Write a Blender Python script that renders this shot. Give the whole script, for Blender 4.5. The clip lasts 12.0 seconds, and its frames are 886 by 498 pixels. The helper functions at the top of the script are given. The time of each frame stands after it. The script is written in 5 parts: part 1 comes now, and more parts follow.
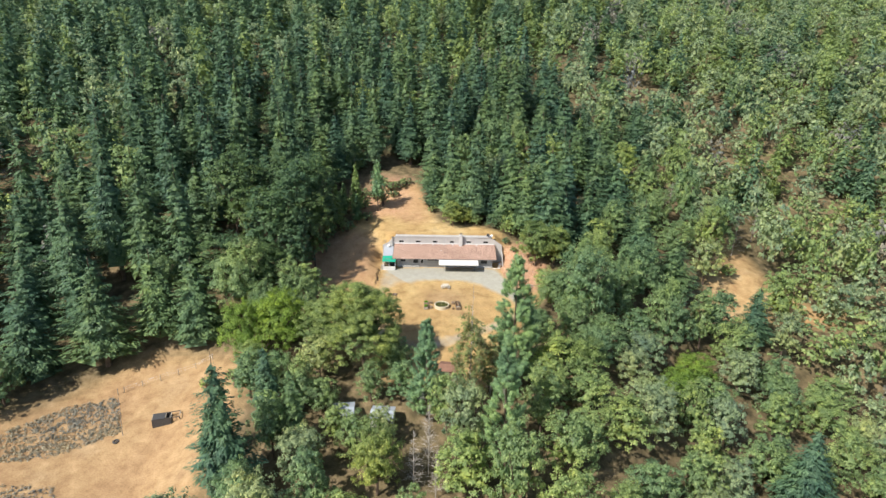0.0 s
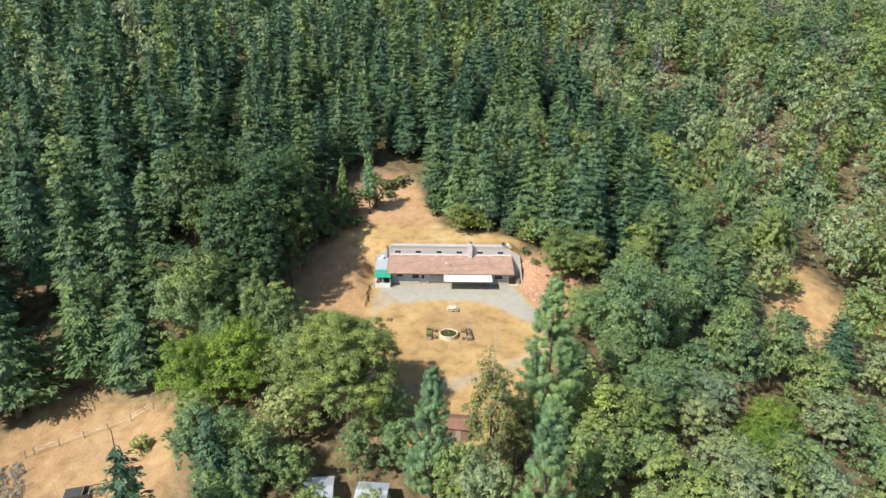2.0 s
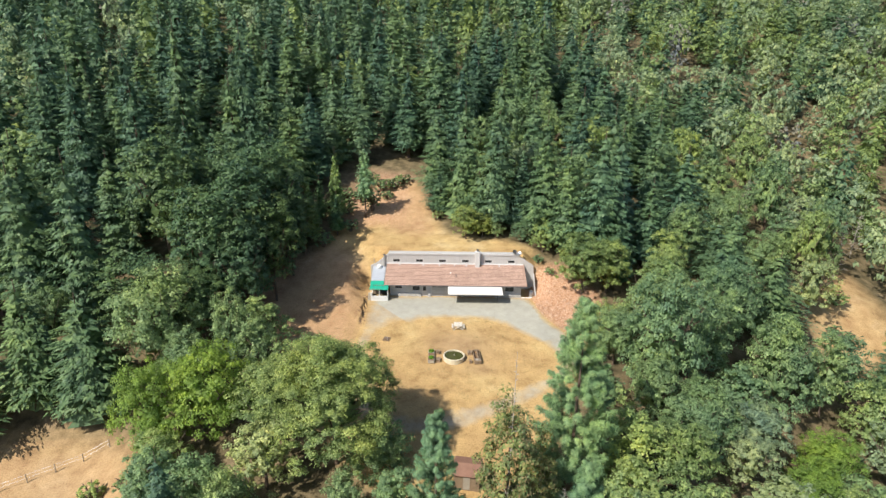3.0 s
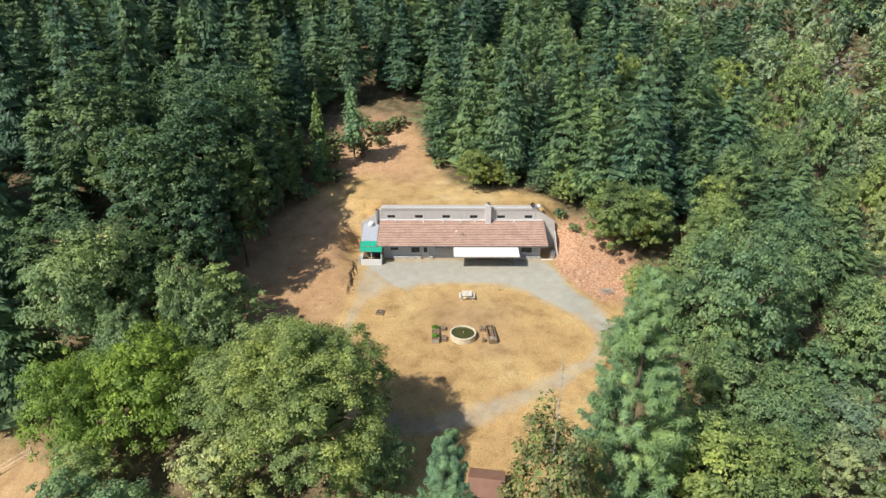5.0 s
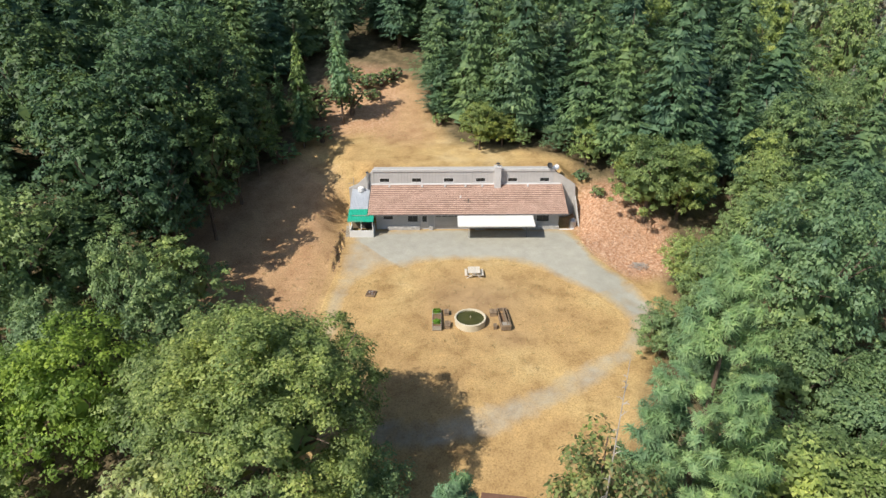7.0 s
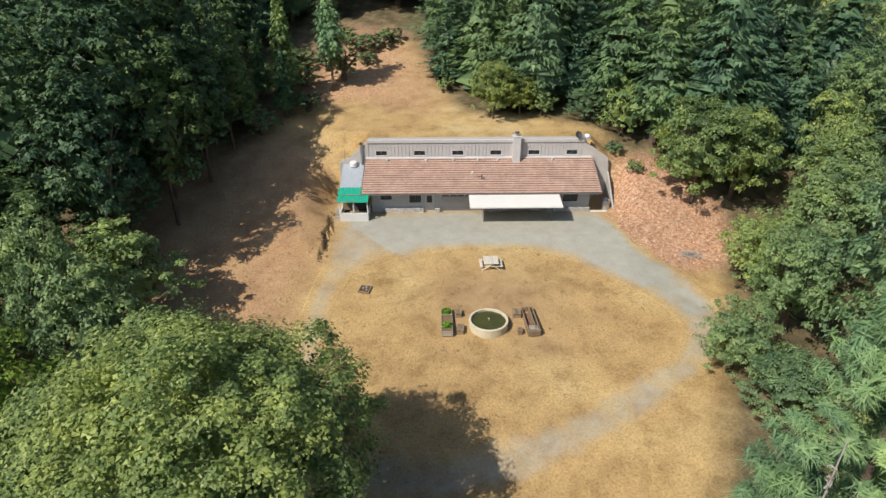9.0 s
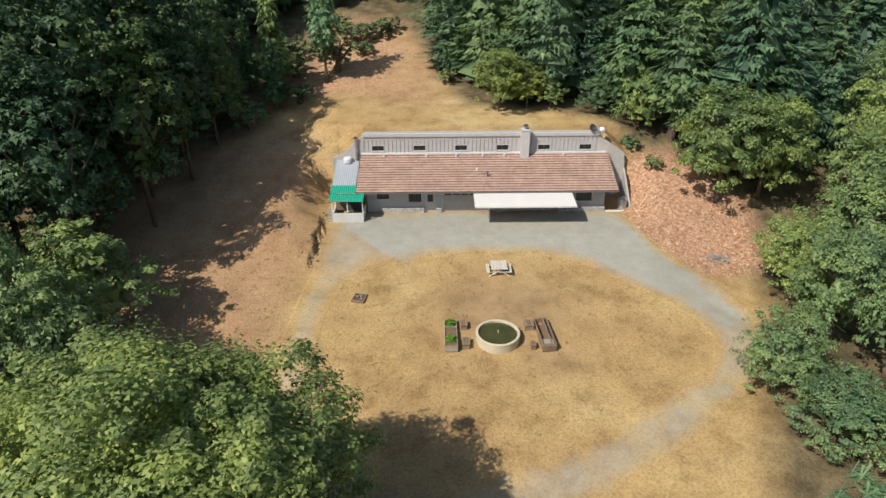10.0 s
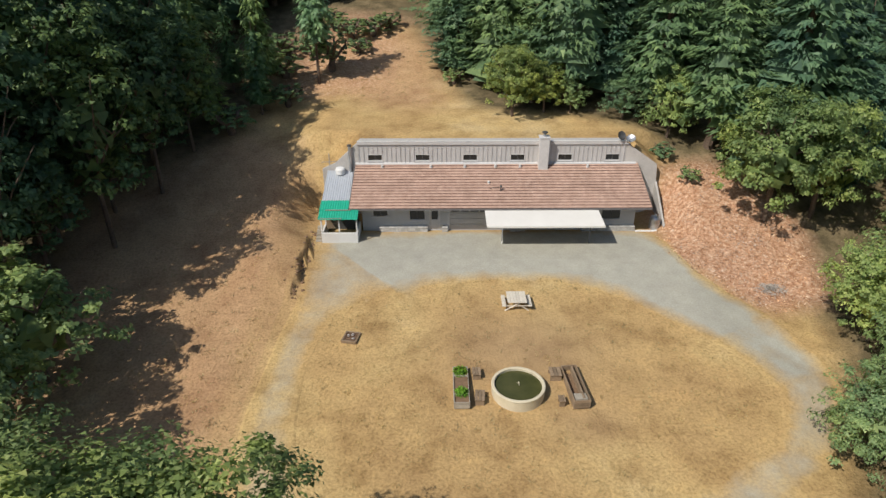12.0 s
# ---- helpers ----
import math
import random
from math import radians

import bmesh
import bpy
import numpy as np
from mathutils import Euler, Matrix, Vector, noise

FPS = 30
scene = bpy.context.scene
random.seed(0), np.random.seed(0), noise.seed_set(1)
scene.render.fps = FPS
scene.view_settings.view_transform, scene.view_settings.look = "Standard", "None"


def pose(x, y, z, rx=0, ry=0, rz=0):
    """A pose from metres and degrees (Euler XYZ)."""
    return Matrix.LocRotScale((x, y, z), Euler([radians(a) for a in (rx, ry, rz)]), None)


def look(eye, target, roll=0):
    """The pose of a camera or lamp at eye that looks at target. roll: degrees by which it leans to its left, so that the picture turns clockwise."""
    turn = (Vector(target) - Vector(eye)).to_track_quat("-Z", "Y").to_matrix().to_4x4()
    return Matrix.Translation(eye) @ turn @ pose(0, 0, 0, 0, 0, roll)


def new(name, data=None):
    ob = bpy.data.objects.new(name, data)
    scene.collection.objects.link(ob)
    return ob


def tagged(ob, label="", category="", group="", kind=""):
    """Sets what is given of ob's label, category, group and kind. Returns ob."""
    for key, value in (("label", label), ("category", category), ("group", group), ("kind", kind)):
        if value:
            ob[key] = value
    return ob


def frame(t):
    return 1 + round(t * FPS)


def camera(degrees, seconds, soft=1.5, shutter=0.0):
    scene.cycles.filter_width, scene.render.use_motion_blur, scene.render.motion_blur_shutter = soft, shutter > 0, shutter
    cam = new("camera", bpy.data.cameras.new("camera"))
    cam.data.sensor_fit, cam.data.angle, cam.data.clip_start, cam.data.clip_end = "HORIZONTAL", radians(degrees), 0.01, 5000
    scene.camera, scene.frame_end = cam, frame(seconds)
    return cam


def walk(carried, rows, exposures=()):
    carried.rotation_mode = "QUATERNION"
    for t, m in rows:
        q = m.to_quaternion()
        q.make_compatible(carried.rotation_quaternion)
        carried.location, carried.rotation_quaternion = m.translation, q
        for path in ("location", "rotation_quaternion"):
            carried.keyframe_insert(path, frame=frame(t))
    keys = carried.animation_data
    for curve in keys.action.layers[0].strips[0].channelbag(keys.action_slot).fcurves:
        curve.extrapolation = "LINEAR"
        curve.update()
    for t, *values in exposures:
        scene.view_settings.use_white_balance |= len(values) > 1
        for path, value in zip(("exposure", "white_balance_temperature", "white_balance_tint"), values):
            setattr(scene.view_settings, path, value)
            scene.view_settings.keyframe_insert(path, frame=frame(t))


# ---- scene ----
cam = camera(71.6, 12.0)
PATH = [
    (0, (-0.405, -140.023, 58.307), (-0.405, -138.153, 57.6), 0.8),
    (0.5, (-0.912, -133.405, 56.346), (-0.908, -131.534, 55.638), 0.7),
    (1, (-1.238, -126.69, 54.554), (-1.233, -124.821, 53.844), 0.8),
    (1.5, (-1.743, -119.792, 52.645), (-1.736, -117.923, 51.935), 0.8),
    (2, (-2.092, -113.216, 50.948), (-2.084, -111.346, 50.239), 0.8),
    (2.5, (-2.331, -106.657, 49.144), (-2.326, -104.786, 48.435), 0.7),
    (2.7, (-2.42, -103.924, 48.514), (-2.416, -102.054, 47.806), 0.8),
    (4.3, (-3.358, -86.653, 42.669), (-3.347, -84.803, 41.909), 0.4),
    (4.5, (-3.45, -85.479, 42.07), (-3.438, -83.638, 41.286), 0.3),
    (5, (-3.516, -82.894, 40.911), (-3.503, -81.082, 40.065), 0.3),
    (5.5, (-3.516, -80.556, 39.813), (-3.504, -78.768, 38.917), 0.1),
    (6, (-3.582, -77.825, 38.49), (-3.57, -76.046, 37.577), 0.1),
    (6.5, (-3.6, -74.384, 36.783), (-3.59, -72.609, 35.862), -0.1),
    (7, (-3.525, -71.079, 34.921), (-3.517, -69.307, 33.994), -0.2),
    (7.2, (-3.418, -69.877, 34.291), (-3.413, -68.106, 33.36), -0.3),
    (9, (-4.469, -59.845, 28.777), (-4.459, -58.091, 27.816), -0.3),
    (9.5, (-4.701, -57.323, 27.419), (-4.687, -55.567, 26.462), -0.2),
    (10, (-4.813, -54.895, 26.307), (-4.798, -53.139, 25.35), -0.3),
    (10.5, (-5.165, -52.558, 25.456), (-5.144, -50.801, 24.502), -0.1),
    (11, (-5.288, -50.633, 24.95), (-5.266, -48.872, 24.001), -0.0),
    (11.5, (-5.263, -48.714, 24.525), (-5.245, -46.954, 23.577), -0.0),
    (12, (-5.326, -47.061, 23.996), (-5.309, -45.297, 23.053), 0.0),
]
walk(cam, [(t, look(eye, target, roll)) for t, eye, target, roll in PATH],
     exposures=[(0.0, 0.45), (2.5, 0.44), (5.0, 0.28), (7.0, 0.2), (9.0, 0.02), (12.0, -0.14)])

# ---- light ----
SUN_WAY = Vector((-0.70, -0.60, 1.0)).normalized()
elev = math.asin(SUN_WAY.z)
world = bpy.data.worlds.new("world")
scene.world = world
world.use_nodes = True
wn = world.node_tree
sky = wn.nodes.new("ShaderNodeTexSky")
sky.sky_type, sky.sun_disc, sky.sun_elevation = "NISHITA", False, elev
sky.sun_rotation = math.atan2(SUN_WAY.x, SUN_WAY.y)
wn.links.new(sky.outputs[0], wn.nodes["Background"].inputs[0])
wn.nodes["Background"].inputs[1].default_value = 0.112
sun_data = bpy.data.lights.new("sun", "SUN")
sun_data.energy, sun_data.angle, sun_data.color = 4.6, radians(0.53), (1.0, 0.95, 0.87)
sun = new("sun", sun_data)
sun.matrix_world = look(SUN_WAY * 200, (0, 0, 0))

# ---- materials ----


def shader(name):
    m = bpy.data.materials.new(name)
    m.use_nodes = True
    t = m.node_tree
    return m, t, t.nodes["Principled BSDF"]


def node(t, kind, **kw):
    n = t.nodes.new(kind)
    for k, v in kw.items():
        n.inputs[k].default_value = v
    return n


def noise_of(t, scale, detail=4.0, coords="Object"):
    c = t.nodes.new("ShaderNodeTexCoord") if coords == "Object" else t.nodes.new("ShaderNodeNewGeometry")
    n = node(t, "ShaderNodeTexNoise", Scale=scale, Detail=detail, Roughness=0.6)
    t.links.new(c.outputs["Object" if coords == "Object" else "Position"], n.inputs["Vector"])
    return n


def ramp(t, fac, stops):
    r = t.nodes.new("ShaderNodeValToRGB")
    while len(r.color_ramp.elements) < len(stops):
        r.color_ramp.elements.new(0.5)
    for e, (p, c) in zip(r.color_ramp.elements, stops):
        e.position, e.color = p, (*c, 1)
    t.links.new(fac, r.inputs[0])
    return r.outputs[0]


def blend(t, fac, a, b, mode="MIX"):
    n = t.nodes.new("ShaderNodeMix")
    n.data_type, n.blend_type = "RGBA", mode
    for sock, v in ((n.inputs[0], fac), (n.inputs[6], a), (n.inputs[7], b)):
        if isinstance(v, (int, float)):
            sock.default_value = v
        elif isinstance(v, tuple):
            sock.default_value = (*v, 1)
        else:
            t.links.new(v, sock)
    return n.outputs[2]


def bumped(t, b, height, strength, distance=0.05):
    n = node(t, "ShaderNodeBump", Strength=strength, Distance=distance)
    t.links.new(height, n.inputs["Height"])
    t.links.new(n.outputs[0], b.inputs["Normal"])


def surf(name, dark, light, scale=3.0, rough=0.8, metal=0.0, fine=30.0, bump=0.3, coords="World", vary=0.15):
    """Two scales of noise between two colours, grain relief, and a tone of its own for each object."""
    m, t, b = shader(name)
    n = noise_of(t, scale, 5, coords)
    f = noise_of(t, fine, 3, coords)
    mixed = node(t, "ShaderNodeMath")
    mixed.operation = "MULTIPLY_ADD"
    mixed.inputs[1].default_value = 0.5
    t.links.new(f.outputs[0], mixed.inputs[0])
    half = node(t, "ShaderNodeMath")
    half.operation = "MULTIPLY"
    half.inputs[1].default_value = 0.5
    t.links.new(n.outputs[0], half.inputs[0])
    t.links.new(half.outputs[0], mixed.inputs[2])
    col = ramp(t, mixed.outputs[0], [(0.34, dark), (0.66, light)])
    info = t.nodes.new("ShaderNodeObjectInfo")
    tone = ramp(t, info.outputs["Random"], [(0, (1 - vary,) * 3), (1, (1, 1, 1))])
    t.links.new(blend(t, 1.0, col, tone, "MULTIPLY"), b.inputs["Base Color"])
    b.inputs["Roughness"].default_value, b.inputs["Metallic"].default_value = rough, metal
    if bump:
        bumped(t, b, f.outputs[0], bump, 0.02)
    return m


def leaf(name, dark, mid, light, through_light=0.25, patch=0.12, own_tone=1.0):
    """Foliage: every leaf its own tone, whole trees drifting in hue."""
    m, t, b = shader(name)
    geo = t.nodes.new("ShaderNodeNewGeometry")
    col = ramp(t, geo.outputs["Random Per Island"], [(0.0, dark), (0.55, mid), (1.0, light)])
    n = noise_of(t, patch, 2, "World")
    drift = ramp(t, n.outputs[0], [(0.3, (0.70, 0.78, 0.92)), (0.5, (1, 1, 1)), (0.70, (1.24, 1.14, 0.92))])
    col = blend(t, 1.0, col, drift, "MULTIPLY")
    lump = noise_of(t, 0.75, 2, "World")
    col = blend(t, 1.0, col, ramp(t, lump.outputs[0], [(0.34, (0.70, 0.74, 0.80)), (0.5, (1, 1, 1)), (0.66, (1.34, 1.26, 1.15))]), "MULTIPLY")
    info = t.nodes.new("ShaderNodeObjectInfo")
    own = ramp(t, info.outputs["Random"], [(0, (0.76, 0.86, 0.98)), (0.35, (0.92, 0.97, 1.02)), (0.7, (1.08, 1.05, 0.98)), (1, (1.26, 1.18, 0.95))])
    col = blend(t, own_tone, col, own, "MULTIPLY")
    b.inputs["Roughness"].default_value = 0.55
    b.inputs["Specular IOR Level"].default_value = 0.35
    t.links.new(col, b.inputs["Base Color"])
    tr = t.nodes.new("ShaderNodeBsdfTranslucent")
    t.links.new(col, tr.inputs[0])
    mix = node(t, "ShaderNodeMixShader")
    mix.inputs[0].default_value = through_light
    t.links.new(b.outputs[0], mix.inputs[1])
    t.links.new(tr.outputs[0], mix.inputs[2])
    t.links.new(mix.outputs[0], t.nodes["Material Output"].inputs[0])
    return m


def yard_colour(t):
    """Dry grass and trodden dirt: broad drifts, worn patches, straw flecks."""
    big, med, fine = noise_of(t, 0.085, 5, "World"), noise_of(t, 0.45, 7, "World"), noise_of(t, 6.0, 6, "World")
    yard = ramp(t, big.outputs[0], [(0.34, (0.42, 0.277, 0.128)), (0.48, (0.48, 0.325, 0.147)), (0.58, (0.52, 0.37, 0.17)), (0.68, (0.56, 0.42, 0.22))])
    worn = ramp(t, med.outputs[0], [(0.32, (0.70, 0.66, 0.63)), (0.48, (0.95, 0.94, 0.93)), (0.56, (1, 1, 1)), (0.72, (1.14, 1.12, 1.08))])
    yard = blend(t, 1.0, yard, worn, "MULTIPLY")
    speck = ramp(t, fine.outputs[0], [(0.30, (0.66, 0.64, 0.60)), (0.52, (1, 1, 1)), (0.75, (1.2, 1.18, 1.1))])
    return blend(t, 1.0, yard, speck, "MULTIPLY"), med, fine, speck


def value_of(t, key):
    n = t.nodes.new("ShaderNodeAttribute")
    n.attribute_name = key
    return n.outputs["Fac"]


def ground_material():
    """Dry tan grass and dirt in the yard, litter under the woods, red soil on the bank."""
    m, t, b = shader("ground")
    yard, med, fine, speck = yard_colour(t)
    litter = ramp(t, med.outputs[0], [(0.32, (0.075, 0.062, 0.036)), (0.5, (0.155, 0.122, 0.068)), (0.72, (0.28, 0.21, 0.125))])
    litter = blend(t, 1.0, litter, speck, "MULTIPLY")
    chips = noise_of(t, 3.2, 6, "World")
    bank = ramp(t, chips.outputs[0], [(0.34, (0.33, 0.17, 0.095)), (0.5, (0.50, 0.29, 0.175)), (0.62, (0.60, 0.40, 0.27)), (0.72, (0.68, 0.52, 0.40))])
    bank = blend(t, 1.0, bank, speck, "MULTIPLY")
    bare = ramp(t, med.outputs[0], [(0.3, (0.36, 0.205, 0.118)), (0.6, (0.47, 0.29, 0.168)), (0.75, (0.55, 0.37, 0.23))])
    bare = blend(t, 1.0, bare, speck, "MULTIPLY")
    damp = ramp(t, med.outputs[0], [(0.35, (0.27, 0.175, 0.095)), (0.65, (0.40, 0.27, 0.145))])
    col = blend(t, value_of(t, "yard"), litter, yard)
    col = blend(t, value_of(t, "damp"), col, damp)
    col = blend(t, value_of(t, "bare"), col, bare)
    col = blend(t, value_of(t, "bank"), col, bank)
    t.links.new(col, b.inputs["Base Color"])
    b.inputs["Roughness"].default_value = 0.95
    b.inputs["Specular IOR Level"].default_value = 0.1
    bumped(t, b, fine.outputs[0], 0.7, 0.10)
    return m


def gravel_material():
    m, t, b = shader("gravel")
    dust, med, fine, speck = yard_colour(t)
    n, f = noise_of(t, 0.7, 7, "World"), noise_of(t, 9.0, 5, "World")
    grey = ramp(t, f.outputs[0], [(0.3, (0.335, 0.33, 0.285)), (0.5, (0.38, 0.378, 0.332)), (0.7, (0.43, 0.425, 0.375))])
    grey = blend(t, 1.0, grey, ramp(t, n.outputs[0], [(0.3, (0.88, 0.87, 0.85)), (0.7, (1.08, 1.07, 1.04))]), "MULTIPLY")
    add = node(t, "ShaderNodeMath")
    add.operation = "ADD"
    t.links.new(value_of(t, "edge"), add.inputs[0])
    soft = node(t, "ShaderNodeMath")
    soft.operation = "MULTIPLY_ADD"
    soft.inputs[1].default_value, soft.inputs[2].default_value = 0.45, 0.275
    t.links.new(n.outputs[0], soft.inputs[0])
    t.links.new(soft.outputs[0], add.inputs[1])
    mask = ramp(t, add.outputs[0], [(0.50, (0, 0, 0)), (0.60, (0, 0, 0)), (1.0, (0.93, 0.93, 0.93))])
    t.links.new(blend(t, mask, dust, grey), b.inputs["Base Color"])
    b.inputs["Roughness"].default_value = 0.95
    b.inputs["Specular IOR Level"].default_value = 0.1
    bumped(t, b, f.outputs[0], 0.6, 0.05)
    return m


def tile_material():
    """Concrete roof tile: reddish brown, streaked down the slope and mottled along the courses."""
    m, t, b = shader("roof_tile")
    geo = t.nodes.new("ShaderNodeNewGeometry")
    mp = t.nodes.new("ShaderNodeMapping")
    mp.inputs["Scale"].default_value = (2.6, 2.0, 2.0)
    t.links.new(geo.outputs["Position"], mp.inputs["Vector"])
    streak = node(t, "ShaderNodeTexNoise", Scale=1.0, Detail=5.0)
    t.links.new(mp.outputs[0], streak.inputs["Vector"])
    patchy = noise_of(t, 0.6, 5, "World")
    col = ramp(t, streak.outputs[0], [(0.3, (0.40, 0.26, 0.20)), (0.55, (0.475, 0.32, 0.25)), (0.75, (0.55, 0.39, 0.31))])
    wash = ramp(t, patchy.outputs[0], [(0.3, (0.82, 0.80, 0.78)), (0.7, (1.12, 1.1, 1.08))])
    t.links.new(blend(t, 1.0, col, wash, "MULTIPLY"), b.inputs["Base Color"])
    b.inputs["Roughness"].default_value = 0.85
    bumped(t, b, streak.outputs[0], 0.3, 0.02)
    return m


M_GROUND, M_GRAVEL, M_TILE = ground_material(), gravel_material(), tile_material()
# Darker than the tile: grime and the overlap gap's shade put into one colour.
M_TILE_EDGE_SHADE = surf("tile_edge_shade", (0.10, 0.06, 0.045), (0.17, 0.105, 0.08), 2.0)
M_SIDING = surf("grey_siding", (0.50, 0.48, 0.46), (0.60, 0.575, 0.55), 1.2, 0.8, fine=9.0)
M_BATTEN = surf("batten", (0.40, 0.385, 0.37), (0.52, 0.50, 0.48), 1.2, 0.8)
M_WALL = surf("grey_paint", (0.42, 0.42, 0.42), (0.52, 0.51, 0.50), 1.0, 0.75)
M_TRIM = surf("trim_paint", (0.52, 0.51, 0.50), (0.66, 0.64, 0.62), 1.5, 0.6)
M_FASCIA = surf("fascia_paint", (0.13, 0.12, 0.12), (0.20, 0.19, 0.185), 1.5, 0.6)
M_WHITE = surf("white_paint", (0.70, 0.69, 0.66), (0.82, 0.81, 0.78), 1.2, 0.6)
M_AWNING = surf("awning_sheet", (0.74, 0.71, 0.65), (0.83, 0.80, 0.74), 0.6, 0.6, bump=0.1)
M_STONE = surf("pale_stone", (0.42, 0.40, 0.37), (0.66, 0.64, 0.60), 2.5, 0.9, fine=8.0, vary=0.35)
M_CONCRETE = surf("concrete", (0.42, 0.39, 0.36), (0.56, 0.53, 0.49), 0.8, 0.9, fine=12.0)
M_RIM = surf("pale_rim", (0.60, 0.52, 0.36), (0.76, 0.68, 0.50), 1.6, 0.85, fine=14.0)
M_GREEN = surf("green_sheet", (0.01, 0.33, 0.21), (0.03, 0.47, 0.30), 2.5, 0.5, fine=12.0)
M_SHEET = surf("grey_sheet", (0.48, 0.51, 0.55), (0.60, 0.63, 0.67), 0.8, 0.45, metal=0.2, fine=6.0)
M_STEEL = surf("galvanised", (0.42, 0.43, 0.45), (0.60, 0.61, 0.62), 2.0, 0.4, metal=0.7)
M_DARK = surf("dark_paint", (0.05, 0.05, 0.052), (0.09, 0.088, 0.085), 3.0, 0.6)
M_WOOD = surf("weathered_wood", (0.20, 0.14, 0.085), (0.36, 0.26, 0.165), 1.8, 0.85, fine=14.0, vary=0.3)
M_GREYWOOD = surf("grey_wood", (0.30, 0.26, 0.20), (0.46, 0.41, 0.33), 1.8, 0.85, fine=14.0, vary=0.3)
M_TABLE = surf("pale_table", (0.60, 0.54, 0.44), (0.74, 0.68, 0.57), 2.0, 0.7, fine=10.0)
M_SOIL = surf("soil", (0.13, 0.075, 0.04), (0.30, 0.19, 0.11), 2.0, 0.95, fine=12.0)
M_RUST = surf("rusty_iron", (0.09, 0.05, 0.035), (0.20, 0.12, 0.08), 4.0, 0.8, fine=20.0)
M_BARK = surf("bark", (0.075, 0.05, 0.035), (0.19, 0.135, 0.095), 1.2, 0.95, fine=8.0, bump=0.6)
M_PALEBARK = surf("bleached_wood", (0.30, 0.26, 0.22), (0.52, 0.47, 0.41), 1.2, 0.9, fine=8.0)
M_ROOFBROWN = surf("brown_sheet", (0.20, 0.10, 0.065), (0.30, 0.165, 0.11), 1.0, 0.7)
M_ROOFPALE = surf("pale_sheet", (0.34, 0.38, 0.43), (0.46, 0.50, 0.55), 0.8, 0.5)
M_FIR = leaf("fir_needles", (0.088, 0.155, 0.08), (0.12, 0.205, 0.102), (0.175, 0.27, 0.135), 0.3)
M_LIGHTFIR = leaf("light_fir_needles", (0.125, 0.19, 0.075), (0.175, 0.26, 0.10), (0.25, 0.34, 0.135), 0.35)
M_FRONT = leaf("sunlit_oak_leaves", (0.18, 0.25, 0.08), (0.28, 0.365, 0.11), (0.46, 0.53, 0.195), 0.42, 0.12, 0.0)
M_DEEP = leaf("deep_leaves", (0.075, 0.13, 0.055), (0.105, 0.175, 0.07), (0.15, 0.23, 0.09), 0.3)
M_PINE = leaf("pine_needles", (0.17, 0.30, 0.145), (0.235, 0.375, 0.19), (0.32, 0.46, 0.24), 0.42, 0.12, 0.3)
M_OAK = leaf("oak_leaves", (0.175, 0.262, 0.108), (0.255, 0.357, 0.145), (0.37, 0.47, 0.205), 0.42)
# Paler, greyer and bluer than oak_leaves: distance haze put into the leaf colour.
M_HAZED_OAK = leaf("hazed_oak_leaves", (0.235, 0.305, 0.155), (0.32, 0.395, 0.20), (0.42, 0.49, 0.255), 0.4)
M_BRIGHT = leaf("bright_leaves", (0.17, 0.275, 0.055), (0.225, 0.345, 0.065), (0.31, 0.435, 0.095), 0.45, 0.12, 0.3)
M_OLIVE = leaf("olive_leaves", (0.17, 0.235, 0.07), (0.26, 0.335, 0.10), (0.42, 0.48, 0.17), 0.42)
M_DRY = leaf("dry_twigs", (0.17, 0.145, 0.10), (0.27, 0.235, 0.165), (0.36, 0.325, 0.245), 0.1)
M_RUSSET = leaf("russet_needles", (0.12, 0.17, 0.06), (0.20, 0.26, 0.095), (0.36, 0.25, 0.13), 0.3)
M_YOUNG = leaf("young_needles", (0.11, 0.19, 0.07), (0.17, 0.27, 0.095), (0.24, 0.34, 0.13), 0.35)
M_HERB = leaf("herb_leaves", (0.09, 0.20, 0.015), (0.16, 0.33, 0.02), (0.26, 0.45, 0.05), 0.3)
M_GRASS = leaf("dry_grass", (0.30, 0.21, 0.08), (0.42, 0.31, 0.13), (0.52, 0.42, 0.20), 0.2)


def glass_material():
    m, t, b = shader("dark_glass")
    b.inputs["Base Color"].default_value = (0.02, 0.022, 0.025, 1)
    b.inputs["Roughness"].default_value = 0.12
    return m


def water_material():
    m, t, b = shader("pond_water")
    n = noise_of(t, 0.9, 4, "World")
    t.links.new(ramp(t, n.outputs[0], [(0.3, (0.045, 0.050, 0.014)), (0.7, (0.080, 0.078, 0.025))]), b.inputs["Base Color"])
    b.inputs["Roughness"].default_value = 0.18
    bumped(t, b, noise_of(t, 3.0, 2, "World").outputs[0], 0.05, 0.02)
    return m


M_GLASS, M_WATER = glass_material(), water_material()

# ---- building helpers ----


def mesh_of(name, bm, material):
    me = bpy.data.meshes.new(name)
    bm.to_mesh(me)
    bm.free()
    me.materials.append(material)
    return me


def part(name, bm, material, parent, label=""):
    me = bm if isinstance(bm, bpy.types.Mesh) else mesh_of(name, bm, material)
    ob = new(name, me)
    ob.parent = parent
    if label:
        ob["label"] = label
    return ob


def thing(name, at, label, category, group="", kind="", turn=0.0):
    ob = new(name)
    ob.empty_display_size = 0.3
    ob.matrix_basis = pose(*at, 0, 0, turn)
    return tagged(ob, label, category, group, kind)


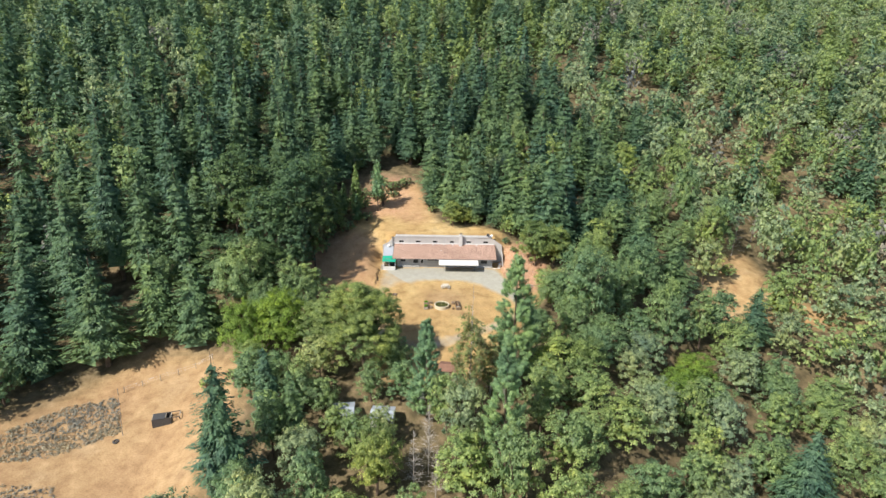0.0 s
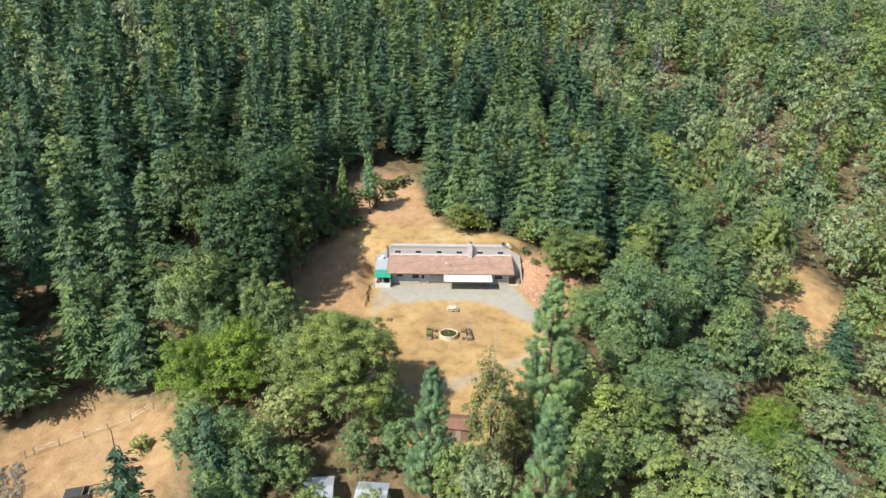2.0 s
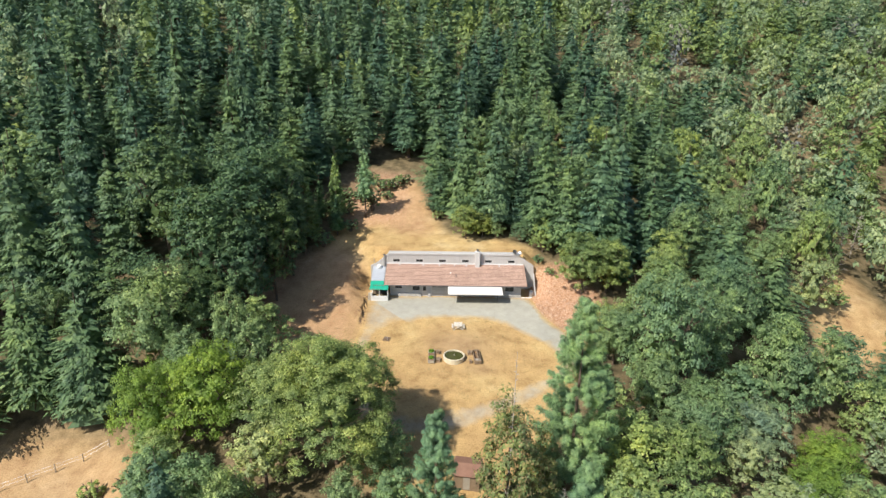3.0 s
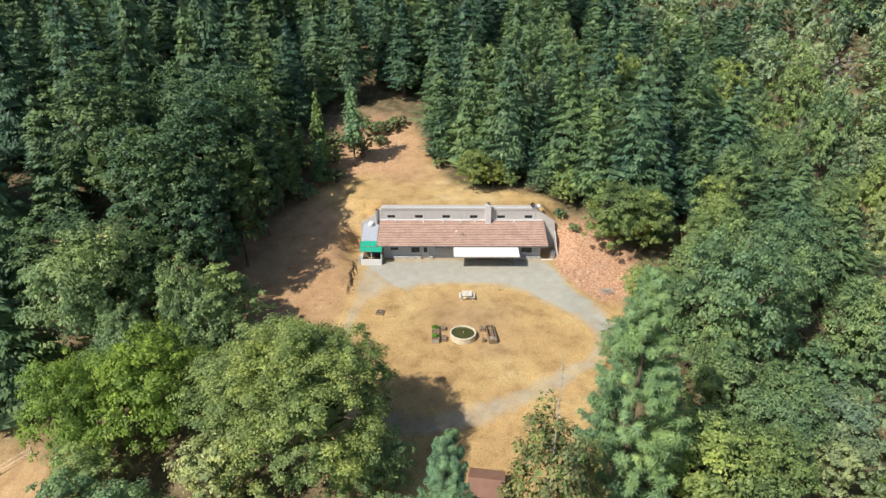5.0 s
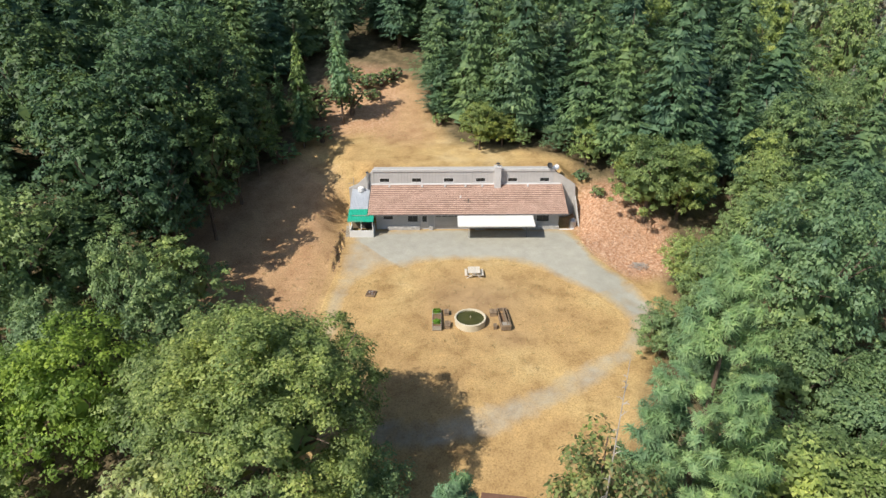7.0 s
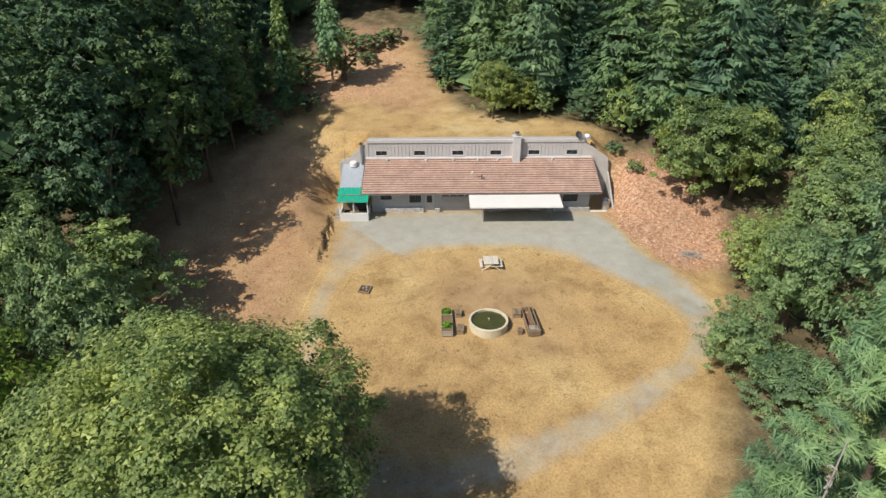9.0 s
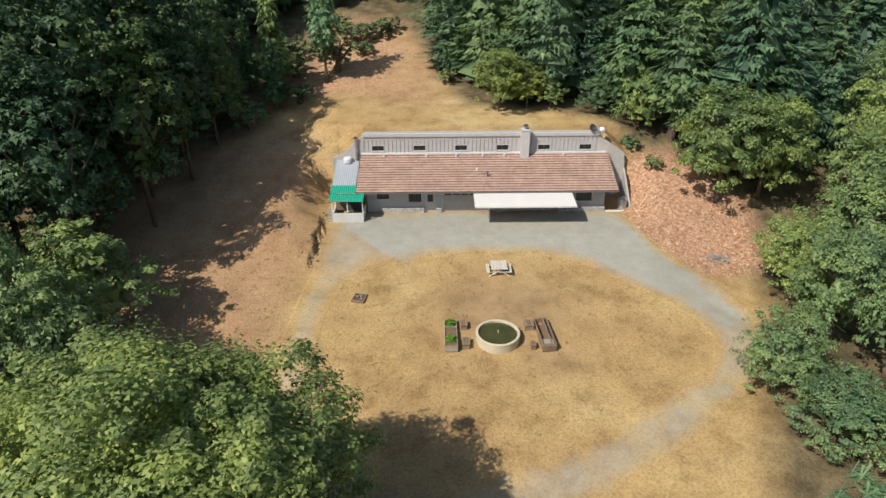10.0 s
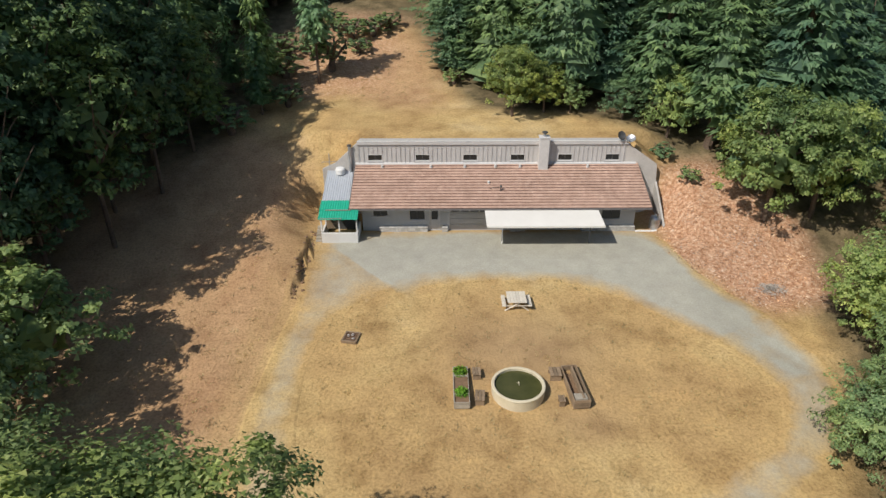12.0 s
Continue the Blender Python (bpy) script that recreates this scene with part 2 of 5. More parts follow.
def box(x0, x1, y0, y1, z0, z1, bm=None, bevel=0.0):
    bm = bm or bmesh.new()
    made = bmesh.ops.create_cube(bm, size=1.0)["verts"]
    for v in made:
        v.co = Vector(((x0 + x1) / 2 + v.co.x * (x1 - x0), (y0 + y1) / 2 + v.co.y * (y1 - y0), (z0 + z1) / 2 + v.co.z * (z1 - z0)))
    if bevel:
        es = list({e for v in made for e in v.link_edges})
        bmesh.ops.bevel(bm, geom=es, offset=bevel, segments=1, affect="EDGES")
    return bm


def prism(profile, x0, x1, bm=None):
    """A profile of (y, z) pulled along x."""
    bm = bm or bmesh.new()
    a = [bm.verts.new((x0, y, z)) for y, z in profile]
    b = [bm.verts.new((x1, y, z)) for y, z in profile]
    n = len(profile)
    bm.faces.new(a[::-1])
    bm.faces.new(b)
    for i in range(n):
        bm.faces.new((a[i], a[(i + 1) % n], b[(i + 1) % n], b[i]))
    bmesh.ops.recalc_face_normals(bm, faces=bm.faces)
    return bm


def plate(profile, y0, y1, bm=None):
    """A profile of (x, z) pulled along y."""
    bm = bm or bmesh.new()
    a = [bm.verts.new((x, y0, z)) for x, z in profile]
    b = [bm.verts.new((x, y1, z)) for x, z in profile]
    n = len(profile)
    bm.faces.new(a)
    bm.faces.new(b[::-1])
    for i in range(n):
        bm.faces.new((b[i], b[(i + 1) % n], a[(i + 1) % n], a[i]))
    bmesh.ops.recalc_face_normals(bm, faces=bm.faces)
    return bm


def tube(points, radii, sides=8, bm=None):
    """A tapered round bar along points."""
    bm = bm or bmesh.new()
    rings = []
    for i, p in enumerate(points):
        p = Vector(p)
        way = (Vector(points[min(i + 1, len(points) - 1)]) - Vector(points[max(i - 1, 0)])).normalized()
        q = way.to_track_quat("Z", "Y")
        rings.append([bm.verts.new(p + q @ Vector((radii[i] * math.cos(k * math.tau / sides), radii[i] * math.sin(k * math.tau / sides), 0))) for k in range(sides)])
    for a, b in zip(rings, rings[1:]):
        for k in range(sides):
            bm.faces.new((a[k], a[(k + 1) % sides], b[(k + 1) % sides], b[k]))
    bm.faces.new(rings[0][::-1])
    bm.faces.new(rings[-1])
    return bm


def lathe(profile, sides=40, bm=None):
    """A profile of (radius, z) turned round z; closed."""
    bm = bm or bmesh.new()
    rings = [[bm.verts.new((r * math.cos(k * math.tau / sides), r * math.sin(k * math.tau / sides), z)) for k in range(sides)] for r, z in profile]
    n = len(rings)
    for i in range(n):
        a, b = rings[i], rings[(i + 1) % n]
        for k in range(sides):
            bm.faces.new((a[k], a[(k + 1) % sides], b[(k + 1) % sides], b[k]))
    bmesh.ops.recalc_face_normals(bm, faces=bm.faces)
    return bm


# ---- terrain ----


def smooth(a, b, v):
    k = np.clip((np.asarray(v, float) - a) / (b - a), 0, 1)
    return k * k * (3 - 2 * k)


def rise(x, y):
    """Height of the ground: a terrace cut into a wooded slope that climbs behind the house."""
    x, y = np.asarray(x, float), np.asarray(y, float)
    terrace = np.interp(y, [-400, -150, -75, -50, -38, -30, -20, -4, 5.9, 6.4, 10, 20, 30, 700, 2500], [-34, -22, -11.5, -6.3, -4.2, -2.3, -1.45, 0, 0, 6.52, 6.65, 7.4, 9.6, 177, 260])
    slope = np.interp(y, [-400, -150, -75, -50, -38, -30, -20, -10, 0, 10, 20, 30, 700, 2500], [-34, -22, -11.5, -6.3, -4.2, -2.4, -1.3, -0.2, 1.7, 5.0, 7.2, 9.6, 177, 260])
    east = np.interp(y, [-38, -30, -20, -8, -2, 4, 10, 20, 30], [-4.2, -2.3, -1.5, -0.9, 0.6, 3.0, 5.6, 7.2, 9.6])
    east = np.where((y > -38) & (y < 30), east, terrace)
    beside = smooth(5.0, 5.5, y) * (np.clip(6.35 - 0.8 * (np.abs(x) - 12.4), 4.3, 6.35) + 0.12 * np.clip(y - 5.5, 0, 5))
    terrace = np.where((np.abs(x) > 12.2) & (y > 5.0) & (y < 9.0), beside, terrace)
    k = smooth(-15.4, -20.5, x)
    h = terrace * (1 - k) + slope * k
    k = smooth(13.2, 18.0, x)
    h = h * (1 - k) + east * k
    h = h - np.clip(x - 24, 0, 75) * 0.175 * smooth(150, 20, y) - np.clip(x - 99, 0, 400) * 0.01
    h = h + np.clip(-x - 30, 0, 120) * 0.09 * smooth(-35, 5, y)
    h = h - 6.5 * smooth(26, 50, x) * smooth(-8, -26, y) * smooth(-130, -60, y) - 4.0 * smooth(-37, -50, x) * smooth(-16, -33, y) * smooth(-120, -80, y)
    rim = -15.95 + 0.16 * np.sin(y * 1.7) + 0.08 * np.sin(y * 4.3)
    h = h + 0.6 * smooth(0.0, -0.22, x - rim) * smooth(-9.5, -6.5, y) * smooth(0.5, -2.0, y) * smooth(-22, -17, x)
    far = smooth(30, 90, np.hypot(x, y + 10))
    h = h + far * (2.2 * np.sin(x * 0.031 + 1.0) * np.cos(y * 0.027) + 1.1 * np.sin(x * 0.083 + y * 0.061))
    near = 0.10 * np.sin(x * 0.9 + 1.3 * np.sin(y * 0.37)) * np.sin(y * 0.71 + 0.6) * smooth(15.0, 19.0, np.abs(x))
    return h + near


def z_at(x, y):
    return float(rise(x, y))


def inside(x, y, poly):
    x, y = np.asarray(x, float), np.asarray(y, float)
    hit = np.zeros(x.shape, bool)
    for (x0, y0), (x1, y1) in zip(poly, poly[1:] + poly[:1]):
        cross = (y0 > y) != (y1 > y)
        hit ^= cross & (x < (x1 - x0) * (y - y0) / ((y1 - y0) or 1e-9) + x0)
    return hit


CLEARING = [(-20, -34), (-28, -20), (-32, -6), (-27, 6), (-25, 16), (-21, 22), (-17, 36), (-9, 38), (-5, 24), (-1, 15), (9, 13), (15, 9), (19, 3), (21, -5), (22, -13), (17, -24), (13, -34), (8, -44), (-2, -46), (-10, -42)]
FIELD = [(-40, -36), (-50, -31), (-62, -31), (-72, -42), (-82, -52), (-112, -70), (-95, -104), (-40, -100), (-37, -66), (-36, -48)]
ROADSIDE = [(60, -8), (66, -2), (70.5, 9), (77, 14), (79, 24), (84, 27), (83, 14), (83, 8), (89, 2.4), (104, 3), (98, -4.6), (83, -4), (66, -11)]


def edge_grade(n0, n1, step, far, grow):
    v, s, out = n1, step, []
    while v < far:
        s *= grow
        v += s
        out.append(v)
    return out


xs = np.concatenate([[-v for v in edge_grade(-34, 34, 0.5, 2400, 1.13)][::-1], np.arange(-34, 34.01, 0.5), edge_grade(-34, 34, 0.5, 2400, 1.13)])
ys = np.concatenate([[-v for v in edge_grade(-40, 40, 0.5, 2400, 1.13)][::-1], np.arange(-40, 40.01, 0.5), edge_grade(-40, 40, 0.5, 2400, 1.13)])
xs = np.unique(np.round(np.concatenate([xs, np.arange(-16.8, -15.2, 0.1)]), 3))
GX, GY = np.meshgrid(xs, ys)
GZ = rise(GX, GY)
nx, ny = len(xs), len(ys)
verts = np.stack([GX.ravel(), GY.ravel(), GZ.ravel()], 1)
idx = np.arange(nx * ny).reshape(ny, nx)
quads = np.stack([idx[:-1, :-1].ravel(), idx[:-1, 1:].ravel(), idx[1:, 1:].ravel(), idx[1:, :-1].ravel()], 1)
me = bpy.data.meshes.new("ground")
me.from_pydata(verts.tolist(), [], quads.tolist())
me.polygons.foreach_set("use_smooth", [True] * len(me.polygons))
me.materials.append(M_GROUND)


def soft_mask(poly, blur):
    return sum(inside(GX + dx * blur, GY + dy * blur, poly).astype(float) for dx, dy in ((0, 0), (1, 0), (-1, 0), (0, 1), (0, -1), (0.7, 0.7), (-0.7, 0.7), (0.7, -0.7), (-0.7, -0.7))) / 9


yard = np.maximum(np.maximum(soft_mask(CLEARING, 1.2), 0.62 * soft_mask(FIELD, 2.0)), soft_mask(ROADSIDE, 1.5))
bank_zone = [(13.4, -4), (13.6, 3), (14.6, 6), (20, 7), (26, 0), (24, -9), (19, -10.5), (16.5, -8)]
bank = np.maximum(soft_mask(bank_zone, 1.0), 0.75 * soft_mask([(-23, 19), (-12, 20), (-9.5, 40), (-22, 42)], 2.0))
left_zone = [(-17.0, -24), (-16.5, -4), (-18, 8), (-24, 14), (-36, 0), (-32, -20), (-22, -30)]
bare = np.maximum(soft_mask(left_zone, 2.0) * 0.75, np.maximum(np.maximum(0.35 * soft_mask(ROADSIDE, 1.5), 0.45 * soft_mask(FIELD, 3.0)), soft_mask([(-13, 16), (-4, 15), (-6, 34), (-14, 34)], 2.0) * 0.7))
damp = 0.8 * np.exp(-(((GX - 0.5) / 5.5) ** 2 + ((GY + 14.5) / 4.2) ** 2)) + 0.5 * np.exp(-(((GX - 3.5) / 2.2) ** 2 + ((GY + 20.8) / 1.6) ** 2))
for key, values in (("yard", yard), ("bank", bank), ("bare", bare), ("damp", damp)):
    me.attributes.new(key, "FLOAT", "POINT").data.foreach_set("value", values.ravel().astype(np.float32))
ground = tagged(new("ground", me), "dry tan dirt and grass clearing among wooded slopes", "ground", kind="structure")


def closed_curve(rows, per):
    """Catmull-Rom through rows of numbers, closed."""
    p = np.array(rows, float)
    out = []
    for i in range(len(p)):
        a, b, c, d = (p[(i + k) % len(p)] for k in (-1, 0, 1, 2))
        for u in np.arange(per) / per:
            out.append(0.5 * (2 * b + (c - a) * u + (2 * a - 5 * b + 4 * c - d) * u * u + (3 * b - a - 3 * c + d) * u ** 3))
    return np.array(out)


LOOP = [
    (-4.2, -6.0, -5.0, 0.5), (0.2, -5.8, 0.2, 0.5), (4.5, -6.1, 6.0, 0.5), (8.5, -7.6, 12.2, -0.4), (11.0, -10.4, 14.3, -6.3), (13.9, -13.6, 17.6, -11.0),
    (16.0, -17.6, 19.2, -16.5), (14.1, -21.9, 16.9, -21.8), (9.9, -24.6, 11.2, -27.0), (5.3, -27.5, 6.5, -29.9), (0.0, -29.6, 1.5, -32.5),
    (-5.0, -31.2, -5.0, -34.0), (-10.5, -29.5, -12.5, -32.5), (-13.4, -23.3, -15.9, -23.5), (-14.0, -16.0, -15.9, -15.0), (-12.4, -10.2, -15.0, -8.0), (-8.5, -7.6, -14.4, -0.8),
]
loop = closed_curve(LOOP, 10)
ACROSS = 14
GREY = [1, 1, 1, 1, 0.8, 0.5, 0.33, 0.27, 0.27, 0.28, 0.28, 0.25, 0.22, 0.21, 0.23, 0.32, 0.8]
gv, ge, n_loop = [], [], len(loop)
for i, (x0, y0, x1, y1) in enumerate(loop):
    for k in range(ACROSS + 1):
        u = -0.22 + 1.44 * k / ACROSS
        x, y = x0 + (x1 - x0) * u, y0 + (y1 - y0) * u
        y = min(y, 1.0)
        gv.append((x, y, z_at(x, y) + 0.03 - 0.045 * (k in (0, ACROSS))))
        ge.append(min(1.0, min(k, ACROSS - k) / 5.0) * GREY[(i // 10) % len(LOOP)])
gq = [(i * (ACROSS + 1) + k, ((i + 1) % n_loop) * (ACROSS + 1) + k, ((i + 1) % n_loop) * (ACROSS + 1) + k + 1, i * (ACROSS + 1) + k + 1) for i in range(n_loop) for k in range(ACROSS)]
me = bpy.data.meshes.new("driveway")
me.from_pydata(gv, [], gq)
me.materials.append(M_GRAVEL)
me.attributes.new("edge", "FLOAT", "POINT").data.foreach_set("value", ge)
tagged(new("driveway", me), "pale grey gravel driveway looping round the dry lawn", "driveway", kind="structure")

# ---- the house ----


def pierced(x0, x1, y0, y1, z0, z1, holes):
    """One welded wall panel along x with holes (x0, x1, z0, z1) cut through it."""
    bm = bmesh.new()
    cx = sorted({x0, x1, *[h[0] for h in holes], *[h[1] for h in holes]})
    cz = sorted({z0, z1, *[h[2] for h in holes], *[h[3] for h in holes]})
    seen = {}

    def vert(i, k, y):
        if (i, k, y) not in seen:
            seen[i, k, y] = bm.verts.new((cx[i], y, cz[k]))
        return seen[i, k, y]

    def solid(i, k):
        if not (0 <= i < len(cx) - 1 and 0 <= k < len(cz) - 1):
            return False
        mx, mz = (cx[i] + cx[i + 1]) / 2, (cz[k] + cz[k + 1]) / 2
        return not any(h[0] < mx < h[1] and h[2] < mz < h[3] for h in holes)

    for i in range(len(cx) - 1):
        for k in range(len(cz) - 1):
            if not solid(i, k):
                continue
            bm.faces.new([vert(i, k, y0), vert(i + 1, k, y0), vert(i + 1, k + 1, y0), vert(i, k + 1, y0)])
            bm.faces.new([vert(i, k + 1, y1), vert(i + 1, k + 1, y1), vert(i + 1, k, y1), vert(i, k, y1)])
            for (di, dk), (p, q) in (((-1, 0), ((i, k), (i, k + 1))), ((1, 0), ((i + 1, k), (i + 1, k + 1))), ((0, -1), ((i, k), (i + 1, k))), ((0, 1), ((i, k + 1), (i + 1, k + 1)))):
                if not solid(i + di, k + dk):
                    bm.faces.new([vert(*p, y0), vert(*q, y0), vert(*q, y1), vert(*p, y1)])
    bmesh.ops.recalc_face_normals(bm, faces=bm.faces)
    return bm


def window_in(parent, x0, x1, z0, z1, y, mullion=True):
    """A sliding window: frame, pane and bar, set in a wall whose face is at y."""
    w = part("window", pierced(x0, x1, y - 0.02, y + 0.10, z0, z1, [(x0 + 0.06, x1 - 0.06, z0 + 0.06, z1 - 0.06)]), M_TRIM, parent, "grey-framed sliding window")
    part("pane", box(x0 + 0.06, x1 - 0.06, y + 0.05, y + 0.065, z0 + 0.06, z1 - 0.06), M_GLASS, w, "dark glass pane")
    if mullion:
        m = (x0 + x1) / 2
        part("mullion", box(m - 0.025, m + 0.025, y + 0.02, y + 0.045, z0 + 0.06, z1 - 0.06), M_DARK, w)
    part("sill", box(x0 - 0.05, x1 + 0.05, y - 0.07, y - 0.022, z0 - 0.06, z0 + 0.01), M_TRIM, w)


house = thing("house", (0, 0, 0), "long low grey house with a brown tiled roof", "house")
FY = 1.3
low_windows = [(-10.95, -9.6, 1.38, 2.12), (-7.8, -6.4, 1.02, 2.12), (8.9, 10.6, 1.02, 2.12)]
holes = low_windows + [(-6.05, -5.1, 0.02, 2.08), (-4.35, 0.9, 0.02, 2.25), (2.4, 4.6, 1.2, 2.3), (5.6, 6.6, 0.02, 2.08)]
part("front_wall", pierced(-11.85, 11.85, FY, FY + 0.18, -0.3, 2.95, holes), M_WALL, house, "grey painted board front wall")
part("side_wall", prism([(FY + 0.18, -0.3), (5.7, -0.3), (5.7, 6.45), (5.05, 6.55), (4.88, 4.7), (FY + 0.18, 3.05)], -11.85, -11.67), M_WALL, house)
part("side_wall", prism([(FY + 0.18, -0.3), (5.7, -0.3), (5.7, 6.45), (5.05, 6.55), (4.88, 4.7), (FY + 0.18, 3.05)], 11.67, 11.85), M_WALL, house)
part("back_wall", box(-11.85, 11.85, 5.71, 5.85, -0.3, 6.4), M_WALL, house)
part("floor_slab", box(-11.66, 11.66, FY + 0.2, 5.69, -0.25, 0.02), M_CONCRETE, house)
for w in low_windows:
    window_in(house, *w, FY)
window_in(house, 2.4, 4.6, 1.2, 2.3, FY)
for x0 in (-6.05, 5.6):
    d = part("door", box(x0 + 0.07, x0 + 0.88, FY + 0.06, FY + 0.11, 0.03, 2.02), M_TRIM, house, "pale grey front door with a glazed top")
    part("door_frame", pierced(x0, x0 + 0.95, FY - 0.02, FY + 0.14, 0.02, 2.08, [(x0 + 0.07, x0 + 0.88, 0.02, 2.02)]), M_TRIM, d)
    part("door_pane", box(x0 + 0.2, x0 + 0.75, FY + 0.04, FY + 0.058, 1.05, 1.85), M_GLASS, d)
    part("door_handle", tube([(x0 + 0.80, FY + 0.05, 1.0), (x0 + 0.80, FY - 0.01, 1.0), (x0 + 0.70, FY - 0.01, 1.0)], [0.018] * 3, 6), M_STEEL, d)
garage = part("garage_door", box(-4.29, 0.84, FY + 0.10, FY + 0.13, 0.03, 2.2), M_BATTEN, house, "grey sectional garage door with a row of dark panes")
part("garage_frame", pierced(-4.35, 0.9, FY - 0.03, FY + 0.15, 0.02, 2.25, [(-4.28, 0.83, 0.02, 2.19)]), M_TRIM, garage)
for r in range(4):
    part("door_panel", box(-4.25, 0.80, FY + 0.07, FY + 0.098, 0.05 + r * 0.535, 0.05 + r * 0.535 + 0.515, bevel=0.012), M_BATTEN, garage)
for c in range(6):
    part("door_pane", box(-4.15 + c * 0.83, -4.15 + c * 0.83 + 0.72, FY + 0.05, FY + 0.068, 1.76, 2.10), M_GLASS, garage)
# stone skirts along the foot of the wall
STONES = [(-10.4, -6.2), (-4.95, -4.45), (1.0, 2.3), (7.2, 11.9)]
for x0, x1 in STONES:
    skirt = part("stone_skirt", box(x0, x1, 0.98, FY - 0.002, -0.15, 0.40), M_CONCRETE, house, "low pale stone skirt at the wall's foot")
    n = max(1, round((x1 - x0) / 0.42))
    for r in range(2):
        for k in range(n):
            w = (x1 - x0) / n
            off = 0.4 * w if r else 0.0
            a, b = x0 + k * w + off + 0.012, x0 + (k + 1) * w + off - 0.012
            if b <= x1 + 0.01:
                part("stone", box(a, b, 0.93 + 0.02 * ((k * 7 + r * 3) % 3), 0.977, -0.12 + r * 0.265, 0.12 + r * 0.265, bevel=0.02), M_STONE, skirt)
    for k in range(n):
        part("coping", box(x0 + k * (x1 - x0) / n + 0.006, x0 + (k + 1) * (x1 - x0) / n - 0.006, 0.93, FY - 0.004, 0.404, 0.47, bevel=0.015), M_STONE, skirt)
# lower roof: deck, courses of tile, fascia
roof = part("roof", prism([(0.02, 2.52), (0.02, 2.64), (4.87, 4.85), (4.87, 4.70)], -12.68, 12.45), M_FASCIA, house, "brown concrete-tiled roof of low pitch")
SLOPE = Vector((0, 4.88, 2.225)).normalized()
UP = Vector((0, -SLOPE.z, SLOPE.y))
COURSES, DEPTH = 16, Vector((0, 4.88, 2.225)).length / 16


def course_mesh():
    bm = bmesh.new()
    n, half = 63, 12.75
    for k in range(n):
        x0, x1 = -half + k * 2 * half / n + 0.0015, -half + (k + 1) * 2 * half / n - 0.0015
        lift = 0.002 * ((k * 5) % 4)
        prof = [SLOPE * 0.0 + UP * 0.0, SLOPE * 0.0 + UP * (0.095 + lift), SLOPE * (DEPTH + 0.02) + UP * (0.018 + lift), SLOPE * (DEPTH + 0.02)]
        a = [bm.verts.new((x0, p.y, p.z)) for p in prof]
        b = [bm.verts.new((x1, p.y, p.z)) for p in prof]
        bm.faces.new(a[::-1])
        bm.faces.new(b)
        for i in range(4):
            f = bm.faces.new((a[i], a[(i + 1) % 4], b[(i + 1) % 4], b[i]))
            # the butt face carries the painted dark line between courses
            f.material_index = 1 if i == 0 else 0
    bmesh.ops.recalc_face_normals(bm, faces=bm.faces)
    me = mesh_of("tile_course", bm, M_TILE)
    me.materials.append(M_TILE_EDGE_SHADE)
    return me


tiles = course_mesh()
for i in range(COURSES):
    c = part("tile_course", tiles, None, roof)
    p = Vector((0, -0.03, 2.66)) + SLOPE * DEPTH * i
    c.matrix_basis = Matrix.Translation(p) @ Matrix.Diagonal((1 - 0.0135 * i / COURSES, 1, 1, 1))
part("gutter", prism([(-0.10, 2.54), (-0.10, 2.66), (0.0, 2.66), (0.0, 2.52)], -12.72, 12.72), M_FASCIA, roof, "dark metal gutter along the eave")
part("flashing", prism([(4.66, 4.86), (4.66, 4.93), (4.868, 5.01), (4.868, 4.94)], -12.6, 12.4), M_TRIM, roof, "pale metal flashing")
for x in (-12.74, 12.58):
    part("barge_board", prism([(-0.02, 2.50), (-0.02, 2.68), (4.87, 4.91), (4.87, 4.72)], x, x + 0.055 if x < 0 else x - 0.10), M_FASCIA, roof)
for x in (-10.2, -5.9, -2.9, -0.2, 2.0, 8.0):
    part("roof_vent", tube([(x, 4.35, 4.68), (x, 4.33, 4.95)], [0.14, 0.11], 10), M_TRIM, roof, "small pale roof vent")
pipe = part("plumbing_vent", tube([(0.1, 1.75, 3.45), (0.1, 1.75, 3.95)], [0.05, 0.05], 8), M_DARK, roof, "thin dark vent pipe")
part("antenna_arm", tube([(-0.9, 1.95, 3.55), (-0.6, 1.85, 3.80), (-0.05, 1.75, 3.88)], [0.02, 0.02, 0.02], 5), M_DARK, pipe)
part("vent_cap", tube([(0.1, 1.75, 3.95), (0.1, 1.75, 4.08)], [0.13, 0.05], 8), M_DARK, pipe)
part("roof_lamp", tube([(-0.9, 2.6, 3.85), (-0.9, 2.55, 4.12)], [0.11, 0.09], 8), M_WHITE, roof)
# clerestory wall with battens and six windows
CY = 4.88
high = [(-11.52 + 4.222 * k, -10.2 + 4.222 * k, 5.13, 5.76) for k in range(6)]
clere = part("clerestory_wall", pierced(-12.3, 11.4, CY, CY + 0.16, 4.72, 6.62, high), M_SIDING, house, "pale grey board-and-batten clerestory wall")
for w in high:
    window_in(clere, *w, CY)
k = 0
x = -12.28
while x < 11.38:
    if not any(w[0] - 0.06 < x < w[1] + 0.04 for w in high) and not 3.5 < x < 4.45:
        part("batten", box(x, x + 0.055, CY - 0.045, CY - 0.002, 5.0, 6.60), M_BATTEN, clere)
    elif not 3.5 < x < 4.45:
        part("batten", box(x, x + 0.055, CY - 0.045, CY - 0.002, 5.85, 6.60), M_BATTEN, clere)
    x += 0.405
upper = part("upper_roof", prism([(4.805, 6.66), (4.805, 6.96), (6.9, 6.56), (6.9, 6.40), (4.85, 6.64)], -12.35, 11.45), M_TRIM, house, "pale grey flat upper roof")
